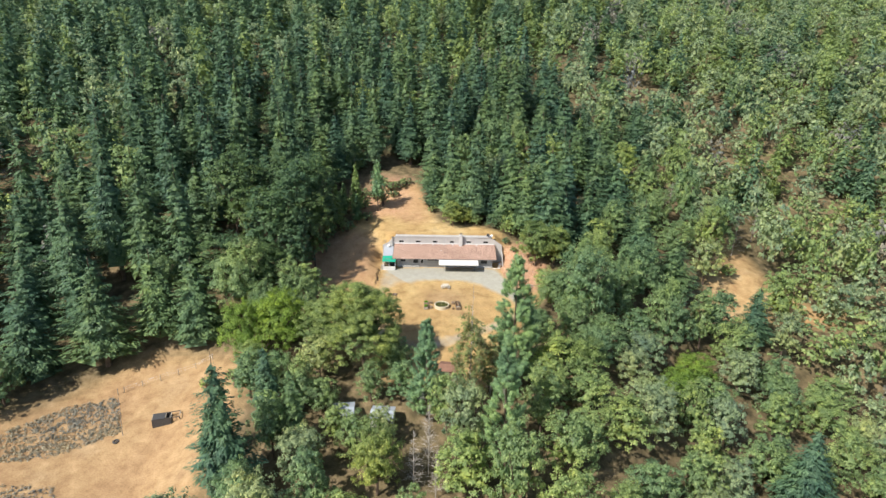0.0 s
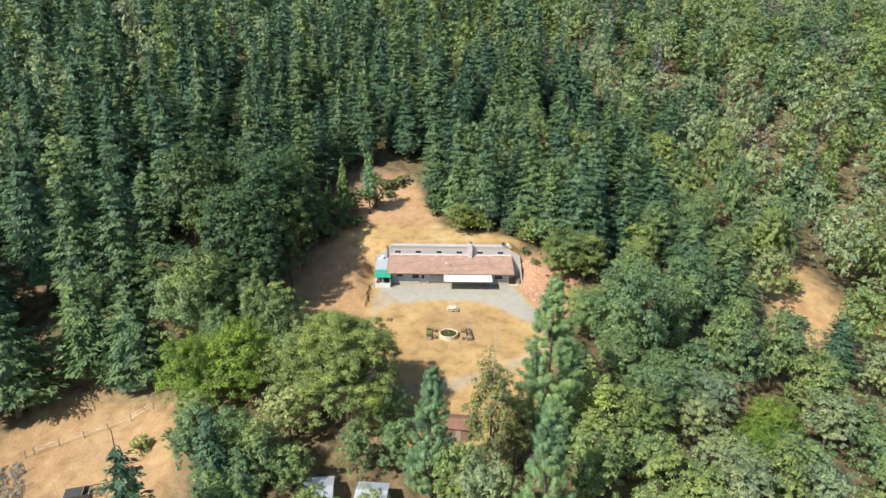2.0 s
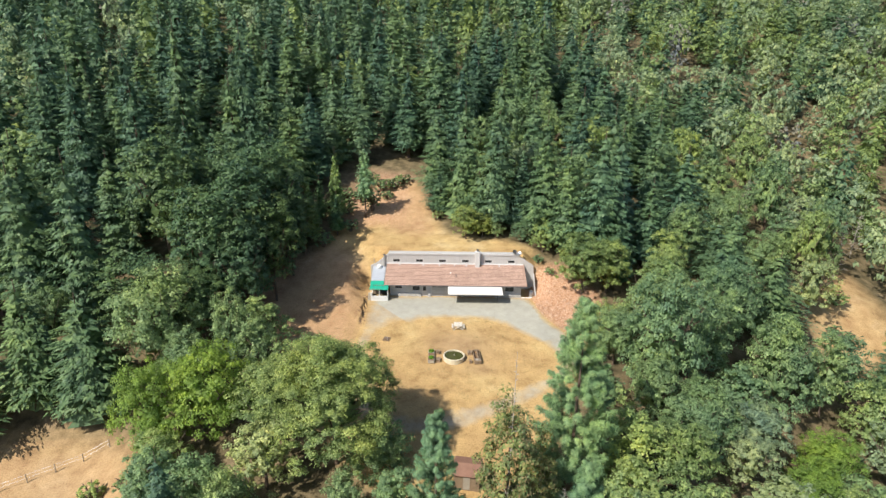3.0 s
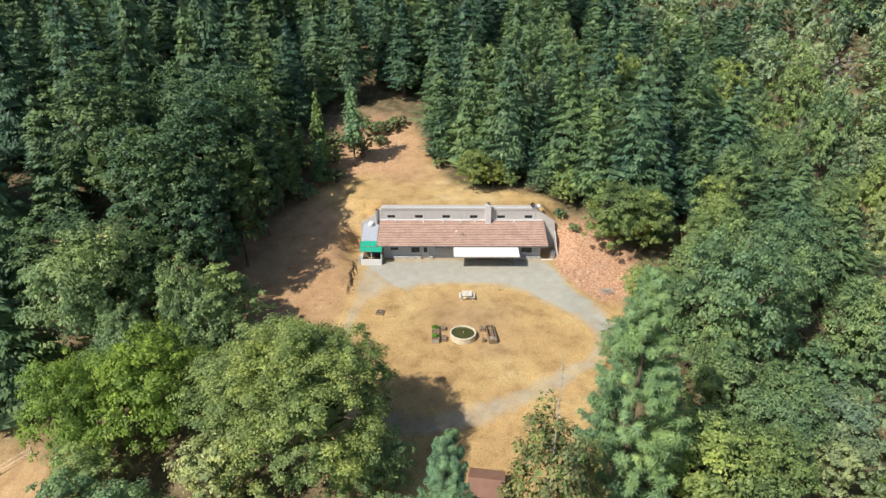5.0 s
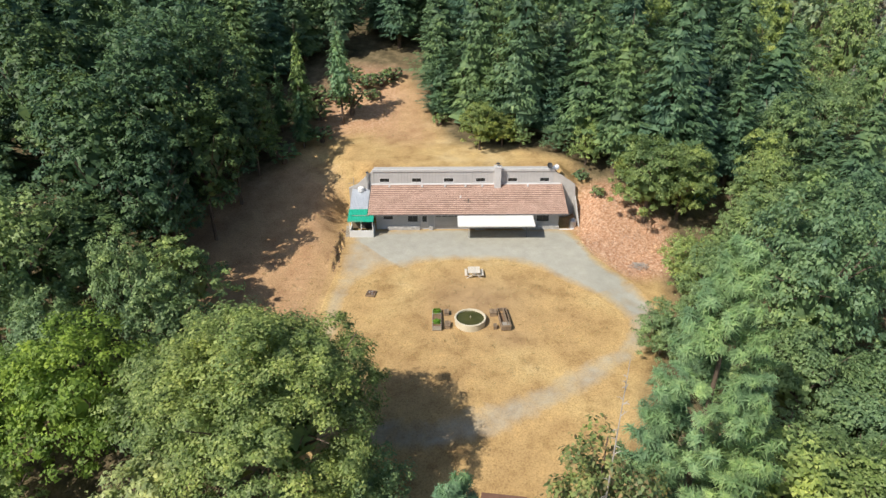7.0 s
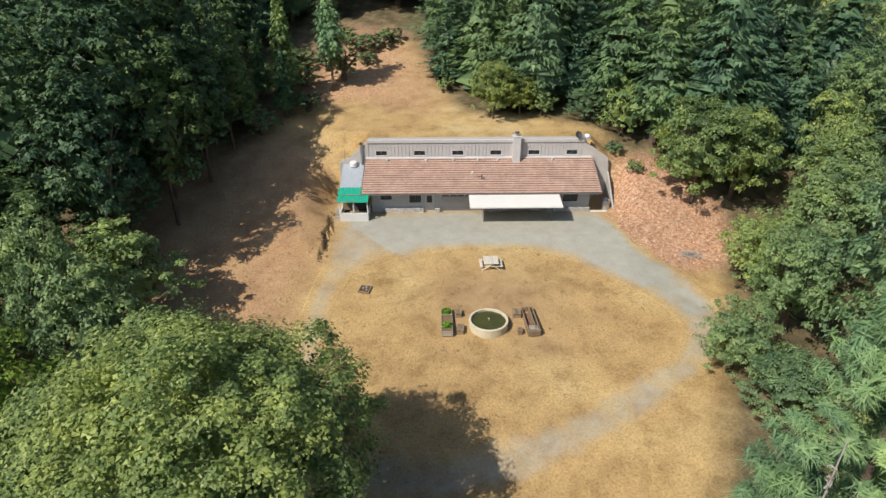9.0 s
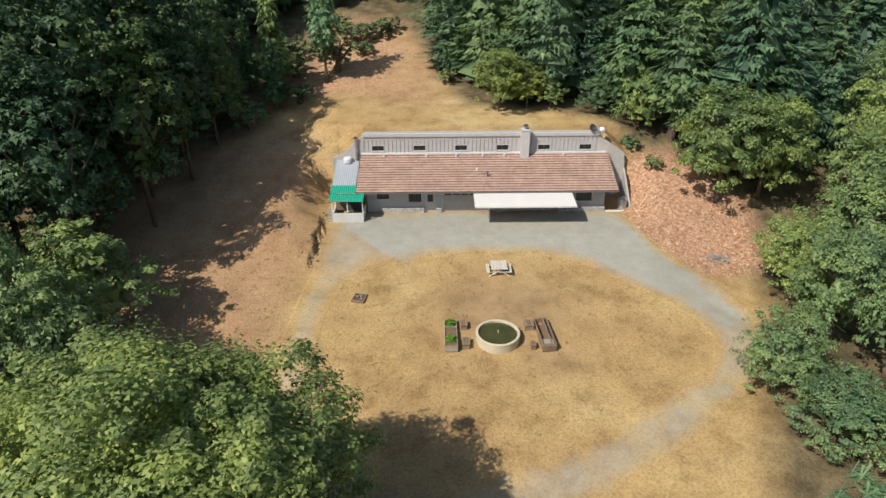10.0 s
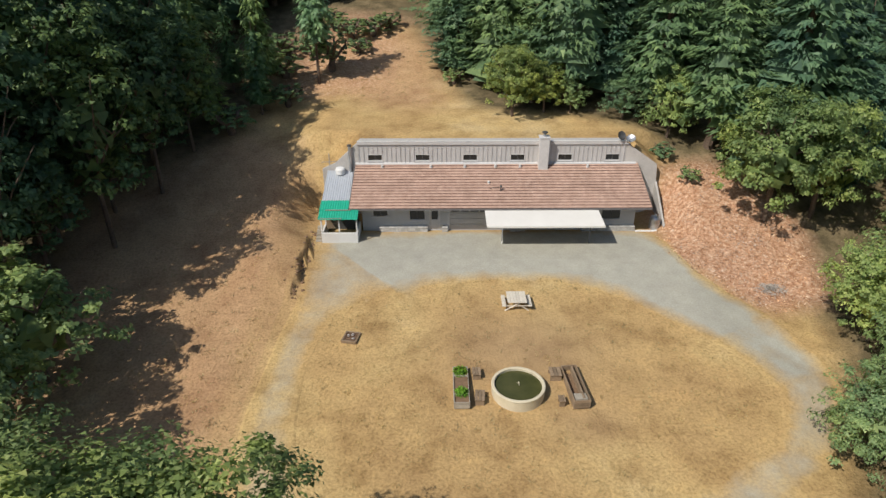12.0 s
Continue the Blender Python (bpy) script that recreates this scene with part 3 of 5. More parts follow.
part("upper_fascia", prism([(4.755, 6.66), (4.755, 6.95), (4.801, 6.95), (4.801, 6.66)], -12.38, 11.48), M_SIDING, upper)
part("drip_edge", prism([(4.745, 6.965), (4.745, 6.99), (4.93, 6.98), (4.93, 6.945)], -12.38, 11.48), M_WHITE, upper)
# chimney
chimney = part("chimney", box(3.58, 4.42, 4.05, 4.86, 4.2, 7.42, bevel=0.015), M_SIDING, house, "boxed grey chimney with a metal cap")
part("chimney_crown", box(3.52, 4.48, 3.99, 4.92, 7.42, 7.50, bevel=0.02), M_TRIM, chimney)
part("flue", tube([(4.0, 4.45, 7.5), (4.0, 4.45, 7.80)], [0.13, 0.13], 12), M_STEEL, chimney)
part("flue_cap", tube([(4.0, 4.45, 7.82), (4.0, 4.45, 7.92), (4.0, 4.45, 7.97)], [0.26, 0.24, 0.05], 12), M_DARK, chimney)
# wing walls holding the bank
part("wing_wall", plate([(11.42, -0.2), (14.5, -0.2), (14.55, 2.9), (14.35, 4.75), (11.42, 6.75)], 4.88, 5.12), M_CONCRETE, house, "sloping grey concrete wing wall")
part("wing_wall", plate([(-12.32, -0.2), (-12.32, 6.85), (-14.4, 4.95), (-15.6, 4.4), (-15.6, -0.2)], 4.88, 5.12), M_CONCRETE, house, "sloping grey concrete wing wall")
part("retaining_wall", prism([(1.0, -0.3), (4.87, -0.3), (4.87, 3.1), (1.0, 0.25)], 14.42, 14.6), M_CONCRETE, house)
part("threshold", box(11.95, 14.4, 0.85, 1.05, -0.1, 0.10, bevel=0.02), M_WHITE, house)
# awning
awning = part("awning", prism([(-2.62, 2.24), (-2.62, 2.28), (-0.04, 2.53), (-0.04, 2.49)], -1.36, 8.22), M_AWNING, house, "flat off-white patio awning")
part("valance", prism([(-2.66, 2.14), (-2.66, 2.29), (-2.623, 2.29), (-2.623, 2.14)], -1.36, 8.22), M_AWNING, awning)
part("beam", box(-1.2, 8.05, -1.30, -1.20, 2.26, 2.36), M_DARK, awning)
for x, coat in ((0.02, M_WHITE), (7.35, M_FASCIA)):
    part("post", box(x, x + 0.09, -1.30, -1.21, -0.2, 2.25, bevel=0.01), coat, awning)
for k in range(9):
    part("rafter", prism([(-2.6, 2.185), (-2.6, 2.238), (-0.05, 2.485), (-0.05, 2.43)], -1.2 + k * 1.15, -1.14 + k * 1.15), M_DARK, awning)

# satellite dishes on the wing wall


def dish(x, y, z, turn, tilt, material, label):
    ob = thing("satellite_dish", (x, y, z), label, "satellite dish", "dishes on the roof's corner", turn=turn)
    prof = [(0.02, 0.0), (0.2, 0.03), (0.36, 0.09), (0.42, 0.13), (0.42, 0.145), (0.35, 0.105), (0.2, 0.045), (0.02, 0.015)]
    bm = lathe(prof, 24)
    bmesh.ops.transform(bm, matrix=pose(0, -0.15, 0.62, 90 - tilt, 0, 0), verts=bm.verts)
    part("reflector", bm, material, ob)
    part("mast", tube([(0, 0, 0), (0, 0, 0.45), (0, -0.12, 0.60)], [0.035, 0.035, 0.03], 8), M_STEEL, ob)
    part("feed_arm", tube([(0, -0.15, 0.25), (0, -0.60, 0.55), (0, -0.66, 0.68)], [0.02, 0.02, 0.045], 6), M_DARK, ob)


dish(10.7, 5.0, 6.75, 25, 35, M_DARK, "dark grey satellite dish above the concrete wing wall")
dish(11.75, 5.0, 6.45, -30, 55, M_STEEL, "pale blue-grey satellite dish above the wing wall")

# ---- side porch ----
porch = thing("side_porch", (0, 0, 0), "small white screened porch with a green sheet roof", "porch")
part("knee_wall", box(-15.05, -12.02, -1.05, -0.93, -0.15, 0.92, bevel=0.01), M_WHITE, porch, "white boarded knee wall")
part("knee_wall", box(-15.05, -14.93, -0.93, 4.8, -0.15, 0.92), M_WHITE, porch)
part("knee_wall", box(-12.14, -12.02, -0.93, 1.29, -0.15, 0.92), M_WHITE, porch)
for x in (-15.05, -13.58, -12.12):
    part("post", box(x, x + 0.10, -1.05, -0.95, 0.92, 2.26), M_WHITE, porch)
for y in (1.0, 3.0, 4.7):
    part("post", box(-15.05, -14.95, y, y + 0.1, 0.92, 2.3 + 0.31 * y), M_WHITE, porch)
part("lintel", box(-15.08, -12.0, -1.07, -0.93, 2.2, 2.30), M_WHITE, porch)
part("back_panel", box(-14.9, -12.2, 1.6, 1.68, -0.1, 2.9), M_DARK, porch)
part("wooden_shelf", box(-14.8, -13.7, 0.2, 0.6, 0.75, 1.55, bevel=0.02), M_WOOD, porch)
for x0, x1 in ((-14.93, -13.60), (-13.46, -12.14)):
    part("screen_rail", box(x0, x1, -1.02, -0.98, 0.925, 0.985), M_WHITE, porch)


def ribbed(x0, x1, y0, y1, z0, z1, ribs):
    """A corrugated sheet that climbs along y."""
    bm = bmesh.new()
    n = ribs * 6
    for lift in (0.0,):
        rows = []
        for y, z in ((y0, z0), (y1, z1)):
            rows.append([bm.verts.new((x0 + (x1 - x0) * i / n, y, z + 0.018 * math.sin(i * math.tau / 6) + s)) for s in (0, 0.012) for i in range(n + 1)])
        a, b = rows
        m = n + 1
        for i in range(n):
            bm.faces.new((a[i], a[i + 1], b[i + 1], b[i]))
            bm.faces.new((a[m + i], b[m + i], b[m + i + 1], a[m + i + 1]))
            bm.faces.new((a[i], a[m + i], a[m + i + 1], a[i + 1]))
            bm.faces.new((b[i], b[i + 1], b[m + i + 1], b[m + i]))
    return bm


part("green_roof", ribbed(-15.2, -11.95, -1.3, -0.15, 2.30, 2.66, 16), M_GREEN, porch, "bright green corrugated roof sheet")
part("green_roof", ribbed(-15.2, -12.8, -0.18, 1.0, 2.69, 3.02, 12), M_GREEN, porch, "bright green corrugated roof sheet")
part("batten", box(-14.7, -12.6, -0.30, -0.22, 2.68, 2.73), M_GREYWOOD, porch)
part("batten", box(-15.1, -13.2, -1.22, -1.16, 2.345, 2.385), M_GREYWOOD, porch)
part("grey_roof", ribbed(-15.15, -12.82, 0.95, 4.86, 2.99, 4.25, 12), M_SHEET, porch, "pale grey metal roof sheet")
for k in range(5):
    part("step", box(-15.65, -15.08, -0.9 + 0.34 * k, -0.56 + 0.34 * k, -0.2, 0.12 + 0.17 * k, bevel=0.02), M_GREYWOOD, porch, "weathered side step")
flue = thing("stove_pipe", (-13.05, 4.75, 4.2), "tall galvanised stove pipe beside the porch roof", "stove pipe")
part("pipe", tube([(0, 0, 0), (0, 0, 2.35)], [0.15, 0.15], 14), M_STEEL, flue)
part("cap", tube([(0, 0, 2.37), (0, 0, 2.47), (0, 0, 2.55)], [0.22, 0.2, 0.03], 14), M_DARK, flue)
part("bracket", box(-0.2, 0.3, 0.10, 0.14, 0.9, 0.98), M_STEEL, flue)
barrel = thing("white_tub", (-13.95, 4.45, 4.14), "white round tub on the porch roof", "tub")
part("body", tube([(0, 0, 0), (0, 0, 0.42), (0, 0, 0.52), (0, 0, 0.56)], [0.42, 0.44, 0.36, 0.08], 20), M_WHITE, barrel)
rail = thing("rail_post", (-14.95, 5.0, 4.6), "thin pale post with crossed rails on the wing wall", "fence post")
part("post", tube([(0, 0, -0.1), (0, 0, 1.2)], [0.05, 0.045], 6), M_GREYWOOD, rail)
part("cross_rail", tube([(-0.7, 0, 0.4), (1.0, 0, 0.5)], [0.035, 0.035], 6), M_GREYWOOD, rail)
tank = thing("propane_tank", (13.75, 1.5, 0), "grey rounded tank in the side passage", "tank")
bm = lathe([(0.02, 0.0), (0.42, 0.0), (0.46, 0.08), (0.46, 1.0), (0.36, 1.18), (0.16, 1.26), (0.02, 1.27)], 24)
part("body", bm, M_STEEL, tank)
part("valve_hood", tube([(0, 0, 1.26), (0, 0, 1.38)], [0.12, 0.10], 10), M_WHITE, tank)

# ---- woods ----
rng = np.random.default_rng(7)


SHADE = []


def cards(centres, normals, length, width, along=None, bend=0.18, facing=None):
    """Leaves as pointed three-cornered blades; arrays in, vertices and faces out."""
    c, n = np.asarray(centres), np.asarray(normals)
    k = len(c)
    n = n / (np.linalg.norm(n, axis=1, keepdims=True) + 1e-9)
    a = rng.normal(size=(k, 3)) if along is None else np.asarray(along)
    a = a - n * np.sum(a * n, 1, keepdims=True)
    a = a / (np.linalg.norm(a, axis=1, keepdims=True) + 1e-9)
    b = np.cross(n, a)
    ln, wd = np.broadcast_to(length, k)[:, None], np.broadcast_to(width, k)[:, None]
    tip = c + a * ln * 0.55 - n * ln * bend * 0.5
    left, right = c - a * ln * 0.45 - b * wd * 0.5, c - a * ln * 0.45 + b * wd * 0.5
    SHADE.append((n if facing is None else np.asarray(facing)).repeat(3, 0))
    return np.stack([left, tip, right], 1).reshape(-1, 3)


def gather(parts):
    """Joins card vertices with the rounded normals of the crown they belong to."""
    n = len(parts)
    shade = np.concatenate(SHADE[-n:])
    SHADE.clear()
    return np.concatenate([np.concatenate(parts), shade], 1)


def cards_mesh(name, v, material):
    v = np.asarray(v)
    shade = v[:, 3:] if v.shape[1] == 6 else None
    v = v[:, :3]
    me = bpy.data.meshes.new(name)
    q = len(v) // 3
    me.vertices.add(len(v))
    me.vertices.foreach_set("co", np.asarray(v, np.float32).ravel())
    me.loops.add(q * 3)
    me.loops.foreach_set("vertex_index", np.arange(q * 3, dtype=np.int32))
    me.polygons.add(q)
    me.polygons.foreach_set("loop_start", np.arange(0, q * 3, 3, dtype=np.int32))
    me.update(calc_edges=True)
    if shade is not None:
        me.polygons.foreach_set("use_smooth", np.ones(q, bool))
        me.normals_split_custom_set_from_vertices((shade / (np.linalg.norm(shade, axis=1, keepdims=True) + 1e-9)).tolist())
    me.materials.append(material)
    return me


def oak_leaves(radius, height, clumps, per, size, low=0.22, squash=1.0, lump=(0.07, 0.17), core=150, rough=0.30):
    """A broad uneven crown: fine leaves in many small clumps over a dim inner mass."""
    mid, semi = height * (0.5 + low / 2), height * (0.5 - low / 2)
    parts = []
    lobes = rng.normal(size=(14, 3))
    lobes /= np.linalg.norm(lobes, axis=1, keepdims=True)
    shape = np.array([radius, radius, semi * squash])

    def reach_of(d):
        return 0.56 + 0.46 * np.clip(np.max(d @ lobes.T, axis=-1, keepdims=True), 0, 1) ** 3

    d = rng.normal(size=(core, 3))
    d /= np.linalg.norm(d, axis=1, keepdims=True)
    parts.append(cards(d * reach_of(d) * shape * rng.uniform(0.25, 0.52, (core, 1)) + (0, 0, mid), d + rng.normal(size=d.shape) * 0.3, radius * 0.22, radius * 0.2, facing=d + (0, 0, 0.1)))
    for i in range(clumps):
        d = rng.normal(size=3)
        d /= np.linalg.norm(d)
        if d[2] < -0.55:
            d[2] = -d[2]
        c = d * reach_of(d) * shape * rng.uniform(0.45, 1.12) ** 0.65 + (0, 0, mid)
        rc = radius * rng.uniform(*lump)
        g = rng.normal(size=(per, 3))
        g /= np.linalg.norm(g, axis=1, keepdims=True)
        g[:, 2] = np.where(g[:, 2] < -0.3, -g[:, 2], g[:, 2])
        pos = c + g * rc * rng.uniform(0.35, 1.15, (per, 1)) * np.array([1.1, 1.1, 0.75])
        face = g * 0.75 + d * 0.45 + (0, 0, 0.55)
        s = size * rng.uniform(0.6, 1.4, per)
        parts.append(cards(pos, face + rng.normal(size=(per, 3)) * 0.32, s, s * 0.8, facing=face + rng.normal(size=(per, 3)) * rough))
    return gather(parts)


def fir_leaves(height, radius, whorls, arms, sprays, start=0.10, spray=0.62, taper=0.75, droop=0.22, core=140):
    """Uneven tiers of boughs feathered with short needle sprays, over a dim inner cone."""
    parts = []
    u = rng.uniform(0, 0.9, core)
    ang = rng.uniform(0, 6.283, core)
    out = np.stack([np.cos(ang), np.sin(ang), np.full(core, 0.25)], 1)
    full = radius * (1 - u) ** taper
    base = out * (1, 1, 0) * (full * rng.uniform(0.3, 0.5, core))[:, None] + np.stack([0 * u, 0 * u, height * (start + (1 - start) * u)], 1)
    parts.append(cards(base, out + rng.normal(size=out.shape) * 0.2, full * 0.7 + 0.3, full * 0.6 + 0.2, along=np.tile((0, 0, 1.0), (core, 1)), facing=out))
    n = whorls * arms
    u = np.clip(1 - np.sqrt(1 - (np.arange(n) + rng.uniform(0, 1, n)) / n * 0.985) + rng.normal(size=n) * 0.008, 0.0, 0.985)
    ang = np.arange(n) * 2.399 + rng.normal(size=n) * 0.35
    side_grow = 1 + 0.16 * np.sin(ang * 2 + rng.uniform(0, 6.28)) + 0.10 * np.sin(ang * 3 + u * 9)
    reach = (radius * (1 - u) ** taper * np.where(u < 0.14, 0.62 + 2.7 * u, 1) + 0.15) * rng.uniform(0.66, 1.14, n) * side_grow
    z = height * (start + (1 - start) * u)
    drop = droop * (1 - 1.3 * u) + rng.normal(size=n) * 0.08
    way = np.stack([np.cos(ang), np.sin(ang), 0 * ang], 1)
    for j in range(sprays):
        f = ((j + rng.uniform(0.2, 1.0, n)) / sprays) ** 0.62
        sgn = 1.0 if j % 2 else -1.0
        side = np.stack([-way[:, 1], way[:, 0], 0 * ang], 1) * sgn
        off = (1.08 - f) * reach * rng.uniform(0.05, 0.55, n)
        p = way * (reach * f)[:, None] + side * off[:, None]
        p[:, 2] = z - drop * reach * f + 0.10 * reach * f ** 3 + rng.normal(size=n) * 0.10
        turn = np.clip(rng.normal(size=n) * 0.3 + 0.7 * (1.1 - f), -0.3, 1.2)[:, None]
        a = way * np.cos(turn) + side * np.sin(turn) + np.array([0, 0, -0.12])
        ln = spray * rng.uniform(0.7, 1.35, n) * (0.55 + 0.45 * np.sqrt(1 - u))
        nor = way * 0.6 + np.array([0, 0, 0.9]) + rng.normal(size=(n, 3)) * 0.28
        parts.append(cards(p, nor, ln * 1.25, ln * 0.5, a, 0.15, facing=way * 0.75 + (0, 0, 0.75) + rng.normal(size=(n, 3)) * 0.28))
    return gather(parts)


def pine_leaves(height, radius, puffs, per):
    """An open pine: branch ends carrying bottle-brush tufts of long needles."""
    parts = []
    for i in range(puffs):
        u = rng.uniform(0, 1) ** 1.1
        full = radius * (1 - u) ** 0.7 + 0.2
        ang, f = i * 2.399 + rng.normal() * 0.3, rng.uniform(0.2, 1.05) ** 0.5
        way = np.array([math.cos(ang), math.sin(ang), 0.0])
        c = way * full * f + np.array([0, 0, height * (0.10 + 0.88 * u) + 0.16 * full * f])
        axis = way + np.array([0, 0, 0.75]) + rng.normal(size=3) * 0.25
        axis /= np.linalg.norm(axis)
        size = rng.uniform(0.8, 1.25) * (0.75 + 0.35 * (1 - u))
        k = rng.uniform(-1.0, 0.7, (per, 1))
        g = rng.normal(size=(per, 3)) * 0.62 + axis * (0.55 + 0.35 * k)
        g /= np.linalg.norm(g, axis=1, keepdims=True)
        pos = c + axis * k * size * 0.75 + g * size * 0.32
        face = g * 0.7 + axis * 0.4 + (0, 0, 0.5)
        parts.append(cards(pos, face + rng.normal(size=(per, 3)) * 0.4, size * rng.uniform(0.5, 0.8, per), size * 0.075, along=g + rng.normal(size=(per, 3)) * 0.2, facing=face))
    return gather(parts)


def oak_trunk(height, radius, limbs, material=None):
    bm = bmesh.new()
    lean = Vector((rng.uniform(-0.4, 0.4), rng.uniform(-0.4, 0.4), 0))
    fork = height * 0.30
    tube([(0, 0, -1.2), (0, 0, 0.3), lean * 0.5 + Vector((0, 0, fork)), lean + Vector((0, 0, height * 0.55))], [0.32, 0.26, 0.20, 0.10], 9, bm)
    for i in range(limbs):
        a = i * math.tau / limbs + rng.uniform(-0.4, 0.4)
        r, top = radius * rng.uniform(0.5, 0.85), height * rng.uniform(0.5, 0.85)
        s = Vector((lean.x * 0.5, lean.y * 0.5, fork * rng.uniform(0.8, 1.3)))
        e = Vector((math.cos(a) * r, math.sin(a) * r, top))
        m = s.lerp(e, 0.5) + Vector((rng.uniform(-0.4, 0.4), rng.uniform(-0.4, 0.4), 0.4))
        tube([s, m, e], [0.13, 0.085, 0.03], 6, bm)
        for j in range(2):
            q = m + Vector((rng.uniform(-1, 1), rng.uniform(-1, 1), rng.uniform(0.3, 1))) * radius * 0.35
            tube([m, m.lerp(q, 0.6) + Vector((0, 0, 0.15)), q], [0.06, 0.045, 0.018], 5, bm)
    return mesh_of("trunk", bm, material or M_BARK)


def fir_trunk(height, base):
    bm = tube([(0, 0, -1.5), (0, 0, 0.6), (0.05, 0.03, height * 0.5), (0, 0, height * 0.985)], [base * 1.25, base, base * 0.55, 0.03], 8)
    for i in range(10):
        z, a = height * (0.03 + 0.018 * i), i * 2.4
        tube([(0, 0, z), (math.cos(a) * 0.9, math.sin(a) * 0.9, z - 0.15)], [0.04, 0.012], 4, bm)
    return mesh_of("trunk", bm, M_BARK)


TREE = {}


def kind_of_tree(key, name, label, category, group, trunk, crown):
    """Keeps the meshes of a kind of tree; planted by plant()."""
    TREE[key] = (name, label, category, group, trunk, crown)


for i in range(4):
    kind_of_tree(f"fir{i}", "fir_tree", "tall dark green fir with feathery boughs on the slope", "tree", "firs of the forest", fir_trunk(26, 0.34), cards_mesh("crown", fir_leaves(26, 4.4, (30, 34, 28, 32)[i], 8, 19, (0.08, 0.12, 0.05, 0.16)[i], (0.50, 0.46, 0.54, 0.48)[i], (0.88, 1.0, 0.80, 0.94)[i], (0.24, 0.34, 0.14, 0.28)[i]), M_FIR))
for i in range(2):
    kind_of_tree(f"young{i}", "young_fir_tree", "slender young conifer with thin open boughs", "tree", "young firs behind the house", fir_trunk(12, 0.14), cards_mesh("crown", fir_leaves(12, 2.0, (24, 22)[i], 7, 12, (0.14, 0.30)[i], 0.42, (0.9, 0.7)[i], 0.05, 40), M_PINE if i else M_YOUNG))
for i in range(4):
    kind_of_tree(f"oak{i}", "oak_tree", "broad oak with a lumpy grey-green crown on the slope", "tree", "oaks of the woods", oak_trunk(10, 5, 6), cards_mesh("crown", oak_leaves(5, 10, 150, 38, 0.31, -0.10, lump=((0.08, 0.19), (0.07, 0.15))[i % 2]), M_OAK))
for i in range(3):
    kind_of_tree(f"big{i}", "oak_tree", "large green oak with a dense fine-leaved crown beside the yard", "tree", "oaks round the yard", oak_trunk(11, 6, 9), cards_mesh("crown", oak_leaves(6, 11, 260, 50, 0.27, -0.10), M_OAK))
kind_of_tree("bright0", "broadleaf_tree", "bright green broadleaf tree with a loose spreading crown", "tree", "broadleaf trees", oak_trunk(10, 6, 8), cards_mesh("crown", oak_leaves(6, 10, 270, 60, 0.24, -0.12, lump=(0.09, 0.18)), M_BRIGHT))
for i in range(2):
    kind_of_tree(f"deep{i}", "oak_tree", "tall dark green broadleaf tree in dense forest", "tree", "dark trees west of the yard", oak_trunk(20, 6, 8), cards_mesh("crown", oak_leaves(6, 20, 200, 36, 0.38, 0.05), M_DEEP))
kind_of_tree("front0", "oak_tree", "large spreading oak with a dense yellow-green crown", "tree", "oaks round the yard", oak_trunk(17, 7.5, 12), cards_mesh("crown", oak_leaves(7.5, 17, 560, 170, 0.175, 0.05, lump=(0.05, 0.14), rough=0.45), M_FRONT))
kind_of_tree("olive0", "oak_tree", "olive-green oak with a rounded crown in full sun", "tree", "oaks round the yard", oak_trunk(10, 5, 8), cards_mesh("crown", oak_leaves(5, 10, 220, 56, 0.24, -0.06), M_OLIVE))
kind_of_tree("sage0", "oak_tree", "pale grey-green oak with a loose crown", "tree", "oaks of the woods", oak_trunk(10, 5, 8), cards_mesh("crown", oak_leaves(5, 10, 150, 38, 0.31, -0.06), M_HAZED_OAK))
for i in range(2):
    kind_of_tree(f"pine{i}", "pine_tree", "young blue-green pine with tufts of long needles", "tree", "pines by the drive", fir_trunk(22, 0.26), cards_mesh("crown", pine_leaves(22, 4.0, (300, 260)[i], 130), M_PINE))
kind_of_tree("shrub0", "shrub", "low rounded green shrub on dry ground", "shrub", "shrubs", oak_trunk(2.2, 1.4, 5), cards_mesh("crown", oak_leaves(1.4, 2.4, 50, 44, 0.15, 0.0, core=30), M_OAK))
kind_of_tree("russet0", "cedar_tree", "ragged conifer with rust-tinged olive foliage", "tree", "trees below the drive", fir_trunk(12, 0.18), cards_mesh("crown", oak_leaves(2.9, 12, 170, 60, 0.19, 0.0, lump=(0.12, 0.26), core=60), M_RUSSET))


def bare_tree(height, spread, twigs, seed):
    r = random.Random(seed)
    bm = tube([(0, 0, -0.6), (0.05, 0, height * 0.5), (0.1, 0.05, height)], [0.10, 0.06, 0.015], 6)
    for i in range(twigs):
        z = height * r.uniform(0.15, 0.97)
        a, ln = r.uniform(0, 6.28), spread * (1.05 - z / height) * r.uniform(0.5, 1.1) + 0.15
        s = Vector((0.1 * z / height, 0.02, z))
        e = s + Vector((math.cos(a) * ln, math.sin(a) * ln, ln * r.uniform(0.1, 0.7)))
        tube([s, s.lerp(e, 0.6) + Vector((0, 0, 0.05)), e], [0.03, 0.02, 0.006], 4, bm)
        for j in range(2):
            q = s.lerp(e, r.uniform(0.4, 0.9))
            tube([q, q + Vector((r.uniform(-1, 1), r.uniform(-1, 1), r.uniform(0, 0.8))) * ln * 0.4], [0.013, 0.004], 3, bm)
    return mesh_of("trunk", bm, M_PALEBARK)


